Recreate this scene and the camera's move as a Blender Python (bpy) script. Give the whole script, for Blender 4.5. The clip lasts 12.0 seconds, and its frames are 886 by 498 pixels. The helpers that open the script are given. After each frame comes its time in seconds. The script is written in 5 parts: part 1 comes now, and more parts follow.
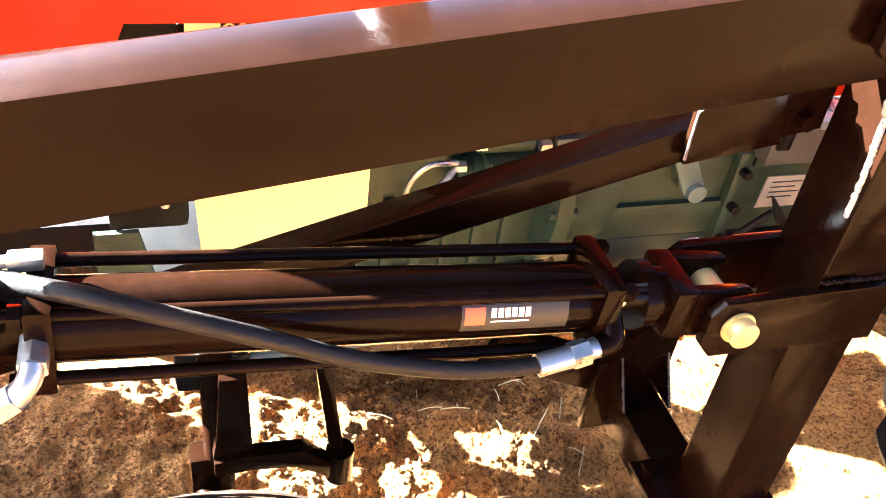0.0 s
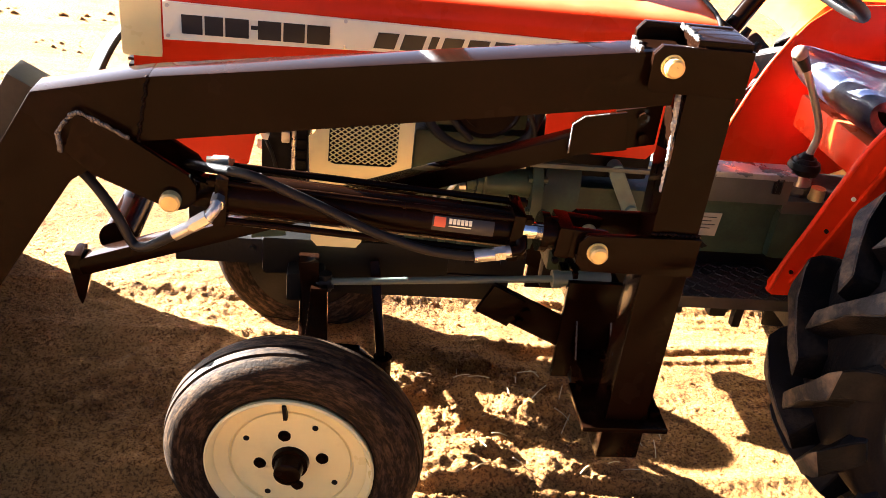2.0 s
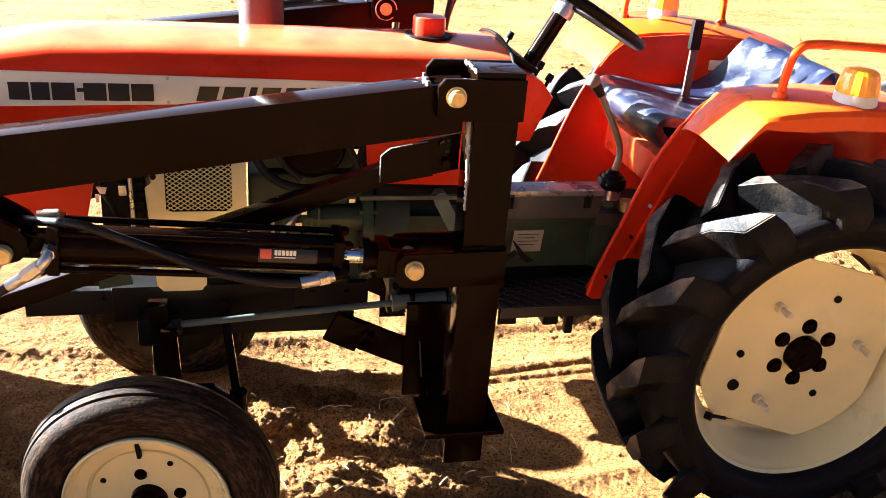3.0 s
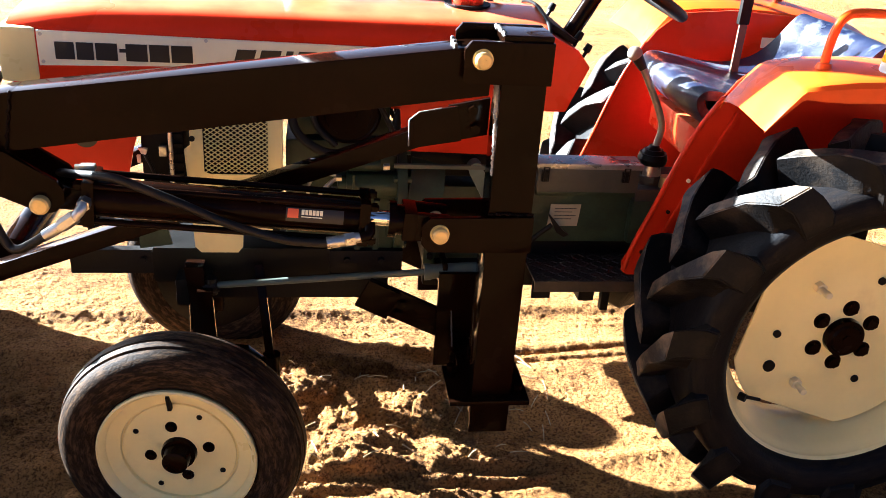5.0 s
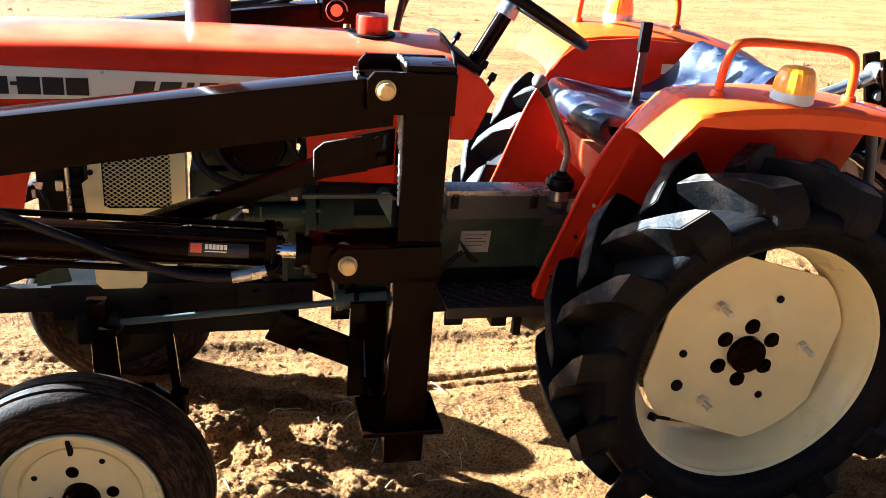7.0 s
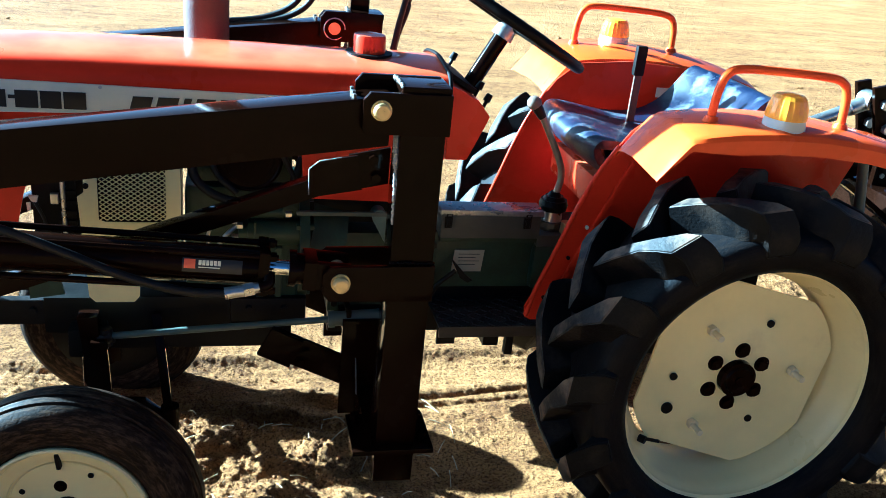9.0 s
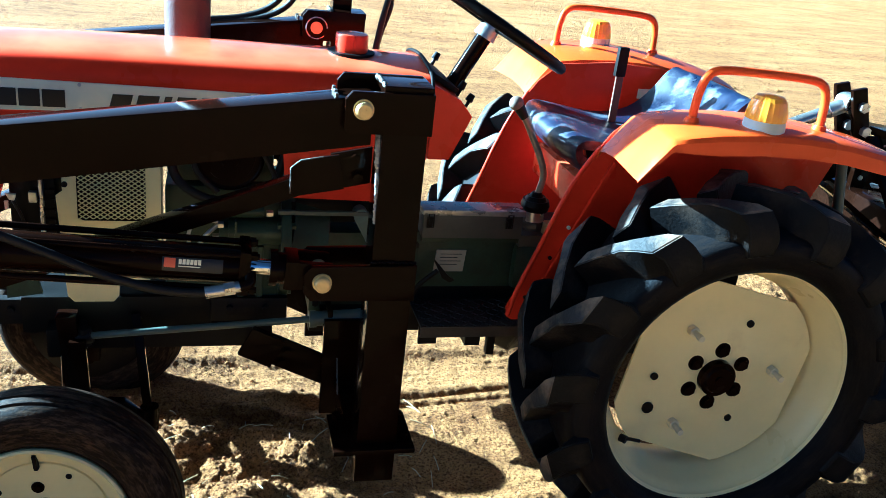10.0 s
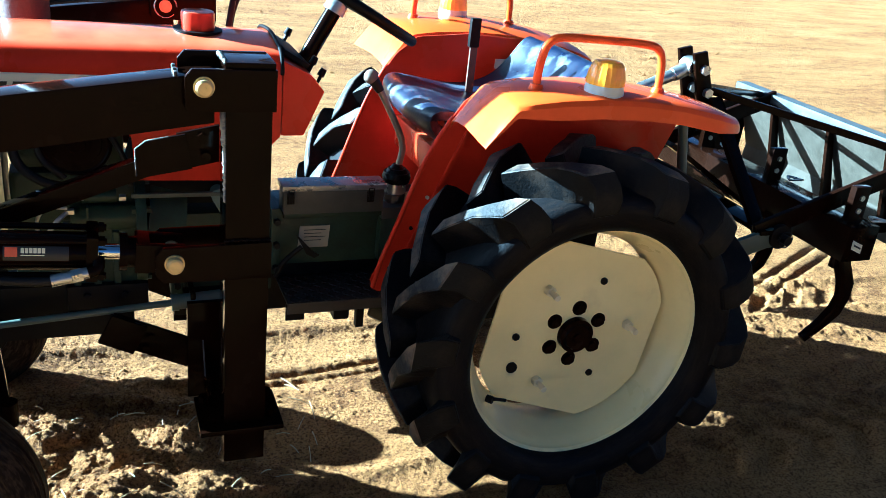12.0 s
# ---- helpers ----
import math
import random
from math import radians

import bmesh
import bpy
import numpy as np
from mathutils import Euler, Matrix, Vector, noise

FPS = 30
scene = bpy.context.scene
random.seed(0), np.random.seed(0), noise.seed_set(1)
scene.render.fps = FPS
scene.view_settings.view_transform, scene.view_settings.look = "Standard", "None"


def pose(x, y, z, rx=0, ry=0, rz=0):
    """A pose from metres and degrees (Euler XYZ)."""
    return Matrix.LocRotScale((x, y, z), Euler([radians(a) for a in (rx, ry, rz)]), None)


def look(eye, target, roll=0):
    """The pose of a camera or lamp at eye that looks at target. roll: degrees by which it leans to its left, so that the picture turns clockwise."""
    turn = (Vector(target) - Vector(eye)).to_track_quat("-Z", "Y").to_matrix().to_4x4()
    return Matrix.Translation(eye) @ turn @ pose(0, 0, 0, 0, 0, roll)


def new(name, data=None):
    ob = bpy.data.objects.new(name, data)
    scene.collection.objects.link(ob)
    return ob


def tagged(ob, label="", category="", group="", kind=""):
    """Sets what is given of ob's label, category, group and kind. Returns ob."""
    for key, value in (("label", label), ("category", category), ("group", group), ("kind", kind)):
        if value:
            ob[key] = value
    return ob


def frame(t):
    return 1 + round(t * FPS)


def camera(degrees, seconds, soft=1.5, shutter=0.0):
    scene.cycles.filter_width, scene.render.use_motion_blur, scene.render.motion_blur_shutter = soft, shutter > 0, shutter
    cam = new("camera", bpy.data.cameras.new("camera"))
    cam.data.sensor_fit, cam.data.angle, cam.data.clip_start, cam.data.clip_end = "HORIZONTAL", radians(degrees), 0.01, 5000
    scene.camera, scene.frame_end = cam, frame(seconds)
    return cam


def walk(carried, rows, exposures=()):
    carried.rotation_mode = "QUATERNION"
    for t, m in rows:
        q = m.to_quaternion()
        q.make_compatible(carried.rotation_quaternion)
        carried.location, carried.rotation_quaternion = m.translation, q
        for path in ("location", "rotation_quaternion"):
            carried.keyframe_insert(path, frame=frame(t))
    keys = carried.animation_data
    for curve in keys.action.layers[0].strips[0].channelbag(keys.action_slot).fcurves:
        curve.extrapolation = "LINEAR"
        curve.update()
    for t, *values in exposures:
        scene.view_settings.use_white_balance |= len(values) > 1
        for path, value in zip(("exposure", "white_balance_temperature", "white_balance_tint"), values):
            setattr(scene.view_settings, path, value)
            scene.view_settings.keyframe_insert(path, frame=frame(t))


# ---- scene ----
cam = camera(53.0, 12.0, 0.3)
PATH = [
    (0, (-0.525, -0.524, 1.312), (0.04, 0.96, 0.096), 8.5),
    (0.5, (-0.549, -0.727, 1.381), (0.185, 0.683, 0.167), 11.2),
    (1, (-0.488, -0.982, 1.4), (-0.072, 0.655, 0.33), 5.0),
    (1.5, (-0.432, -1.126, 1.447), (-0.229, 0.577, 0.418), 6.2),
    (2, (-0.448, -1.293, 1.464), (-0.206, 0.44, 0.495), 7.0),
    (2.5, (-0.413, -1.406, 1.494), (0.047, 0.331, 0.616), 6.1),
    (2.7, (-0.355, -1.433, 1.499), (0.108, 0.32, 0.655), 5.3),
    (4.3, (-0.265, -1.512, 1.436), (0.032, 0.274, 0.587), 3.6),
    (4.5, (-0.259, -1.508, 1.446), (0.026, 0.278, 0.592), 3.9),
    (5, (-0.231, -1.506, 1.446), (0.051, 0.277, 0.585), 4.2),
    (5.5, (-0.204, -1.525, 1.451), (0.121, 0.254, 0.598), 3.8),
    (6, (-0.215, -1.51, 1.45), (0.175, 0.264, 0.612), 3.9),
    (6.5, (-0.191, -1.502, 1.452), (0.233, 0.275, 0.639), 4.2),
    (7, (-0.202, -1.498, 1.459), (0.25, 0.277, 0.655), 5.0),
    (9, (-0.202, -1.502, 1.471), (0.263, 0.283, 0.699), 6.1),
    (9.5, (-0.202, -1.506, 1.464), (0.285, 0.277, 0.7), 6.4),
    (10, (-0.201, -1.502, 1.468), (0.303, 0.276, 0.702), 6.7),
    (10.5, (-0.207, -1.515, 1.473), (0.288, 0.272, 0.722), 6.6),
    (11, (-0.215, -1.519, 1.475), (0.286, 0.273, 0.744), 6.9),
    (11.5, (-0.189, -1.532, 1.467), (0.324, 0.253, 0.726), 6.1),
    (12, (-0.125, -1.554, 1.475), (0.591, 0.139, 0.687), 6.4),
]
EXPOSURES = [(0.0, 6.5, 5400, 6), (0.5, 6.4, 5700, 8), (1.0, 6.0, 5700, 9), (1.5, 5.3, 6000, 9), (2.0, 4.7, 5800, 9), (2.5, 4.05, 5500, 8),
             (4.5, 4.15, 5300, 5), (6.0, 4.08, 5000, 2), (7.0, 3.72, 4700, -2), (9.0, 3.45, 3750, -18), (12.0, 3.42, 3800, -17)]
walk(cam, [(t, look(eye, target, roll)) for t, eye, target, roll in PATH], EXPOSURES)

# ---- daylight: low sun ahead of the tractor, clear sky ----
SUN_EL, SUN_AZ = radians(20.5), radians(149.5)      # direction towards the sun, from the x axis
world = bpy.data.worlds.new("sky")
scene.world = world
world.use_nodes = True
wn = world.node_tree.nodes
sky = wn.new("ShaderNodeTexSky")
sky.sky_type, sky.sun_disc = "NISHITA", False
sky.altitude, sky.air_density, sky.dust_density, sky.ozone_density = 0, 0.14, 2.6, 1.0
sky.sun_elevation, sky.sun_rotation = SUN_EL, math.pi / 2 - SUN_AZ
wn["Background"].inputs["Strength"].default_value = 0.021
world.node_tree.links.new(sky.outputs[0], wn["Background"].inputs["Color"])
sun = new("sun", bpy.data.lights.new("sun", "SUN"))
sun.data.energy, sun.data.angle, sun.data.color = 5.0, radians(0.55), (1.0, 0.93, 0.82)
to_sun = Vector((math.cos(SUN_EL) * math.cos(SUN_AZ), math.cos(SUN_EL) * math.sin(SUN_AZ), math.sin(SUN_EL)))
sun.rotation_euler = to_sun.to_track_quat("Z", "Y").to_euler()
sun.location = to_sun * 30


# ---- materials ----
def mat(name, base, rough=0.5, metal=0.0, vary=0.18, scale=6.0, fine=120.0, bump=0.15, dust=0.0,
        dust_col=(0.42, 0.29, 0.17), coat=0.0, rough_var=0.12, bump_dist=0.002, dust_scale=9.0, spots=None):
    """A surface with stains at a large scale, grain at a small one, and dust that lies in patches."""
    m = bpy.data.materials.new(name)
    m.use_nodes = True
    n, l = m.node_tree.nodes, m.node_tree.links
    p = n["Principled BSDF"]
    tc = n.new("ShaderNodeTexCoord")

    def noise_node(sc, detail=4.0, rgh=0.55):
        t = n.new("ShaderNodeTexNoise")
        t.inputs["Scale"].default_value, t.inputs["Detail"].default_value, t.inputs["Roughness"].default_value = sc, detail, rgh
        l.new(tc.outputs["Object"], t.inputs["Vector"])
        return t

    def mix(fac, a, b):
        x = n.new("ShaderNodeMix")
        x.data_type = "RGBA"
        for val, key in ((fac, 0), (a, 6), (b, 7)):
            if isinstance(val, tuple):
                x.inputs[key].default_value = (*val[:3], 1)
            elif isinstance(val, float):
                x.inputs[key].default_value = val
            else:
                l.new(val, x.inputs[key])
        return x.outputs[2]

    def ramp(val, a, b, lo=0.0, hi=1.0):
        r = n.new("ShaderNodeMapRange")
        r.inputs[1].default_value, r.inputs[2].default_value = a, b
        r.inputs[3].default_value, r.inputs[4].default_value = lo, hi
        l.new(val, r.inputs[0])
        return r.outputs[0]

    big, small = noise_node(scale), noise_node(fine, 3.0)
    dark = tuple(c * (1 - vary) for c in base)
    light = tuple(min(1, c * (1 + vary)) for c in base)
    col = mix(ramp(big.outputs[0], 0.3, 0.7), dark, light)
    col = mix(ramp(small.outputs[0], 0.25, 0.75, 0.0, min(1.0, vary * 1.5)), col, tuple(c * 0.7 for c in base))
    rsock = ramp(big.outputs[0], 0.3, 0.7, max(0.03, rough - rough_var), min(1, rough + rough_var))
    if spots:
        sp = noise_node(spots[0], 5.0, 0.65)
        col = mix(ramp(sp.outputs[0], spots[1], spots[1] + 0.05), col, spots[2])
    if dust:
        d = noise_node(dust_scale, 6.0, 0.62)
        fac = ramp(d.outputs[0], 0.62 - 0.28 * dust, 0.85 - 0.2 * dust, 0.0, min(1.0, 0.35 + 0.6 * dust))
        col = mix(fac, col, dust_col)
        rm = n.new("ShaderNodeMix")
        l.new(fac, rm.inputs[0])
        l.new(rsock, rm.inputs[2])
        rm.inputs[3].default_value = 0.85
        rsock = rm.outputs[0]
    l.new(col, p.inputs["Base Color"])
    l.new(rsock, p.inputs["Roughness"])
    p.inputs["Metallic"].default_value = metal
    p.inputs["Coat Weight"].default_value = coat
    p.inputs["Coat Roughness"].default_value = 0.08
    if bump:
        b = n.new("ShaderNodeBump")
        b.inputs["Strength"].default_value, b.inputs["Distance"].default_value = bump, bump_dist
        l.new(small.outputs[0], b.inputs["Height"])
        l.new(b.outputs[0], p.inputs["Normal"])
    return m


BLACK = mat("black_enamel", (0.0072, 0.0026, 0.0012), 0.15, vary=0.6, scale=5, fine=90, bump=0.08, rough_var=0.2)
BLACK_MATT = mat("black_matt", (0.005, 0.0045, 0.004), 0.5, vary=0.3, dust=0.1, dust_col=(0.03, 0.022, 0.015))
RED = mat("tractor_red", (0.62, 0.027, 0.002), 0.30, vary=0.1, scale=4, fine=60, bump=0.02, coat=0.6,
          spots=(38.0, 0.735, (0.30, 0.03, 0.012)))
ORANGE = mat("fender_orange", (0.72, 0.085, 0.003), 0.32, vary=0.1, scale=4, fine=60, bump=0.03, dust=0.03, coat=0.15,
             dust_col=(0.6, 0.16, 0.05), spots=(30.0, 0.74, (0.34, 0.06, 0.02)))
CREAM = mat("cream_paint", (0.82, 0.71, 0.34), 0.36, vary=0.05, scale=6, fine=70, bump=0.05, dust=0.10, coat=0.15,
            dust_col=(0.55, 0.42, 0.22))
WHITE = mat("white_strip", (0.90, 0.85, 0.64), 0.45, vary=0.06, bump=0.04, dust=0.1)
GREEN = mat("engine_green", (0.026, 0.046, 0.027), 0.42, vary=0.35, scale=16, bump=0.35, dust=0.35, dust_col=(0.018, 0.016, 0.011))
IRON = mat("cast_iron", (0.007, 0.0055, 0.005), 0.5, vary=0.35, scale=15, bump=0.4, dust=0.25, dust_col=(0.022, 0.014, 0.009))
BOXGREY = mat("toolbox_grey", (0.05, 0.05, 0.04), 0.45, vary=0.25, scale=20, dust=0.35, dust_col=(0.08, 0.065, 0.045))
RUBBER = mat("tyre_rubber", (0.004, 0.004, 0.005), 0.5, vary=0.3, scale=10, fine=200, bump=0.35, dust=0.35,
             dust_col=(0.022, 0.015, 0.010), dust_scale=14)
RUBBER_WORN = mat("tyre_rubber_worn", (0.013, 0.0082, 0.0054), 0.6, vary=0.3, scale=10, fine=160, bump=0.5, dust=0.3,
                  dust_col=(0.05, 0.032, 0.02), dust_scale=30)
HOSE = mat("hose_rubber", (0.009, 0.008, 0.007), 0.5, vary=0.3, fine=300, bump=0.3, dust=0.15, dust_col=(0.06, 0.04, 0.025))
CHROME = mat("chrome", (0.8, 0.8, 0.8), 0.12, 1.0, vary=0.05, bump=0.0, rough_var=0.04)
ZINC = mat("zinc_steel", (0.58, 0.56, 0.52), 0.34, 0.9, vary=0.15, scale=40, bump=0.1)
BRASS = mat("yellow_zinc", (0.70, 0.52, 0.20), 0.38, 0.35, vary=0.2, scale=60, bump=0.1)
WELD = mat("weld_bead", (0.13, 0.115, 0.10), 0.4, 0.6, vary=0.4, scale=80, fine=250, bump=0.8, bump_dist=0.004)
SEALANT = mat("dried_sealant", (0.42, 0.40, 0.36), 0.6, vary=0.3, scale=60, fine=200, bump=0.6, bump_dist=0.003)
VINYL = mat("seat_vinyl", (0.004, 0.007, 0.024), 0.38, vary=0.35, scale=12, fine=220, bump=0.2, dust=0.38, coat=0.12,
            dust_col=(0.26, 0.28, 0.32), dust_scale=15)
RUST = mat("muffler_rust", (0.055, 0.018, 0.013), 0.6, vary=0.35, scale=14, fine=140, bump=0.5, dust=0.12, dust_col=(0.12, 0.06, 0.04))
GALV = mat("scraped_steel", (0.050, 0.042, 0.030), 0.6, 0.0, vary=0.25, scale=30, fine=110, bump=0.25, dust=0.3,
           dust_col=(0.09, 0.07, 0.045), spots=(90.0, 0.70, (0.2, 0.18, 0.14)))
GREYLINK = mat("grey_green_paint", (0.075, 0.095, 0.075), 0.45, vary=0.2, bump=0.15, dust=0.2, dust_col=(0.06, 0.05, 0.035))
for m_, level in ((GALV, 0.15), (BLACK, 0.05), (BLACK_MATT, 0.10), (RUBBER, 0.08), (RUBBER_WORN, 0.07), (HOSE, 0.25), (IRON, 0.15), (GREEN, 0.3), (RED, 0.12), (ORANGE, 0.15), (VINYL, 0.5)):
    m_.node_tree.nodes["Principled BSDF"].inputs["Specular IOR Level"].default_value = level
RED.node_tree.nodes["Principled BSDF"].inputs["Coat IOR"].default_value = 1.38
RED.node_tree.nodes["Principled BSDF"].inputs["Coat Roughness"].default_value = 0.06



def glancing_gloss(m, low, high):
    """The clear top of the paint shines at a glancing angle."""
    n, l = m.node_tree.nodes, m.node_tree.links
    edge, span = n.new("ShaderNodeLayerWeight"), n.new("ShaderNodeMapRange")
    edge.inputs[0].default_value = 0.5
    span.inputs[1].default_value, span.inputs[2].default_value = 0.55, 0.80
    span.inputs[3].default_value, span.inputs[4].default_value = low, high
    l.new(edge.outputs["Facing"], span.inputs[0])
    l.new(span.outputs[0], n["Principled BSDF"].inputs["Coat Weight"])


for paint, low, high in ((BLACK, 0.0, 0.8), (RED, 0.08, 0.8), (ORANGE, 0.05, 0.5)):
    glancing_gloss(paint, low, high)


def ring_dirt(m, cx, cz, colour, most):
    """Dry mud drawn out in rings round a wheel's axle, broken up along the way."""
    n, l = m.node_tree.nodes, m.node_tree.links
    p = n["Principled BSDF"]
    old = p.inputs["Base Color"].links[0].from_socket
    tc, sep = n.new("ShaderNodeTexCoord"), n.new("ShaderNodeSeparateXYZ")
    l.new(tc.outputs["Object"], sep.inputs[0])

    def op(kind, a, b=None):
        x = n.new("ShaderNodeMath")
        x.operation = kind
        for k, v in enumerate((a, b)):
            if isinstance(v, float):
                x.inputs[k].default_value = v
            elif v is not None:
                l.new(v, x.inputs[k])
        return x.outputs[0]

    dx, dz = op("SUBTRACT", sep.outputs[0], cx), op("SUBTRACT", sep.outputs[2], cz)
    rad = op("SQRT", op("ADD", op("MULTIPLY", dx, dx), op("MULTIPLY", dz, dz)))
    join = n.new("ShaderNodeCombineXYZ")
    l.new(op("MULTIPLY", rad, 130.0), join.inputs[0])
    l.new(op("MULTIPLY", sep.outputs[1], 130.0), join.inputs[1])
    l.new(op("MULTIPLY", op("ARCTAN2", dz, dx), 7.0), join.inputs[2])
    t = n.new("ShaderNodeTexNoise")
    t.inputs["Scale"].default_value, t.inputs["Detail"].default_value, t.inputs["Roughness"].default_value = 1.0, 5.0, 0.7
    l.new(join.outputs[0], t.inputs["Vector"])
    r = n.new("ShaderNodeMapRange")
    r.inputs[1].default_value, r.inputs[2].default_value, r.inputs[4].default_value = 0.46, 0.66, most
    l.new(t.outputs[0], r.inputs[0])
    mx = n.new("ShaderNodeMix")
    mx.data_type = "RGBA"
    l.new(r.outputs[0], mx.inputs[0])
    l.new(old, mx.inputs[6])
    mx.inputs[7].default_value = (*colour, 1)
    l.new(mx.outputs[2], p.inputs["Base Color"])


ring_dirt(RUBBER_WORN, -0.513, 0.237, (0.085, 0.05, 0.027), 0.75)
ring_dirt(RUBBER, 0.884, 0.517, (0.020, 0.014, 0.010), 0.5)


def top_dust_and_sheen(m, colour, most):
    """Lightens what faces upwards: painted sheen on the red, settled dust on lugs."""
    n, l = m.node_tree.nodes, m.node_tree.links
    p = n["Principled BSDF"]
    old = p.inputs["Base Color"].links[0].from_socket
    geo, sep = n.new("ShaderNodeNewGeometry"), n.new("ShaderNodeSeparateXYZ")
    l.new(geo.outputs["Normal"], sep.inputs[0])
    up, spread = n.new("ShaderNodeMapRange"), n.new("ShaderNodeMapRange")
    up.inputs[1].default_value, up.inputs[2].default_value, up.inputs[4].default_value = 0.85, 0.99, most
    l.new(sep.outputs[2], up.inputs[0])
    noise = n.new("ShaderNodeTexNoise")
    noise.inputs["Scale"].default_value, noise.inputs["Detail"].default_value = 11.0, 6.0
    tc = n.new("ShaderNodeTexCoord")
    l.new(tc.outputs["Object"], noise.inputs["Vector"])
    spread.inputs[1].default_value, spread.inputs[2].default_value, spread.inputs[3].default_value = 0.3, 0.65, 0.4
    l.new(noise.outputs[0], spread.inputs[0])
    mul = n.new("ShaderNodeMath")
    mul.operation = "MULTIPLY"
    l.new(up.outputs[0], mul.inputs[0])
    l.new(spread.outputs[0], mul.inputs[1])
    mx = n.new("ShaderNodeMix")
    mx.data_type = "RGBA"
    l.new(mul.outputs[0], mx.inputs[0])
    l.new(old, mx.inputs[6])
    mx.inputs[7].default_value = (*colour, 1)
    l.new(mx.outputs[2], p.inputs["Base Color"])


# sky sheen on the hood, painted in as a paler top colour
top_dust_and_sheen(RED, (0.80, 0.30, 0.12), 0.40)
# lid paler than its box: reflected sky put into the grey
LID = mat("scratched_lid_sky_sheen", (0.30, 0.30, 0.29), 0.30, 0.6, vary=0.3, scale=22, fine=120, bump=0.12, dust=0.3, dust_col=(0.16, 0.13, 0.09))
LUG = mat("tyre_lug_rubber", (0.004, 0.0038, 0.0042), 0.5, vary=0.35, scale=12, fine=170, bump=0.5, dust=0.32,
          dust_col=(0.055, 0.038, 0.024), dust_scale=13)
LUG.node_tree.nodes["Principled BSDF"].inputs["Specular IOR Level"].default_value = 0.12
top_dust_and_sheen(LUG, (0.30, 0.22, 0.14), 0.12)
TREAD = mat("sand_caked_tread", (0.009, 0.007, 0.006), 0.7, vary=0.4, scale=14, fine=150, bump=0.6, dust=0.55,
            dust_col=(0.24, 0.165, 0.098), dust_scale=16)
# glossy black rail given a grey base in place of its sky reflection
RAIL = mat("sky_sheen_rail", (0.06, 0.063, 0.066), 0.5, 0.1, vary=0.2, scale=25, bump=0.15, dust=0.3, dust_col=(0.2, 0.15, 0.1))
TEAL = mat("pale_teal_paint", (0.10, 0.15, 0.13), 0.45, vary=0.25, scale=30, bump=0.2, dust=0.25, dust_col=(0.08, 0.06, 0.04))
STEP = mat("worn_chequer_steel", (0.045, 0.033, 0.026), 0.45, vary=0.35, scale=18, bump=0.3, dust=0.4, dust_col=(0.10, 0.065, 0.04))
LETTER = mat("black_lettering", (0.012, 0.011, 0.011), 0.4, vary=0.2, bump=0.0)
LOGO_RED = mat("label_orange", (0.7, 0.12, 0.04), 0.45, vary=0.08, bump=0.0)
PAPER = mat("label_paper", (0.40, 0.36, 0.26), 0.6, vary=0.12, scale=30, bump=0.0, dust=0.3)
LAMP_BASE = mat("lamp_base_grey", (0.55, 0.55, 0.52), 0.4, vary=0.1, bump=0.05, dust=0.1)
STUD = mat("painted_stud", (0.72, 0.64, 0.42), 0.55, 0.0, vary=0.12, scale=60, bump=0.2)
AMBER = mat("amber_lens", (1.0, 0.42, 0.008), 0.12, vary=0.08, scale=60, bump=0.0)
AMBER.node_tree.nodes["Principled BSDF"].inputs["Transmission Weight"].default_value = 0.15


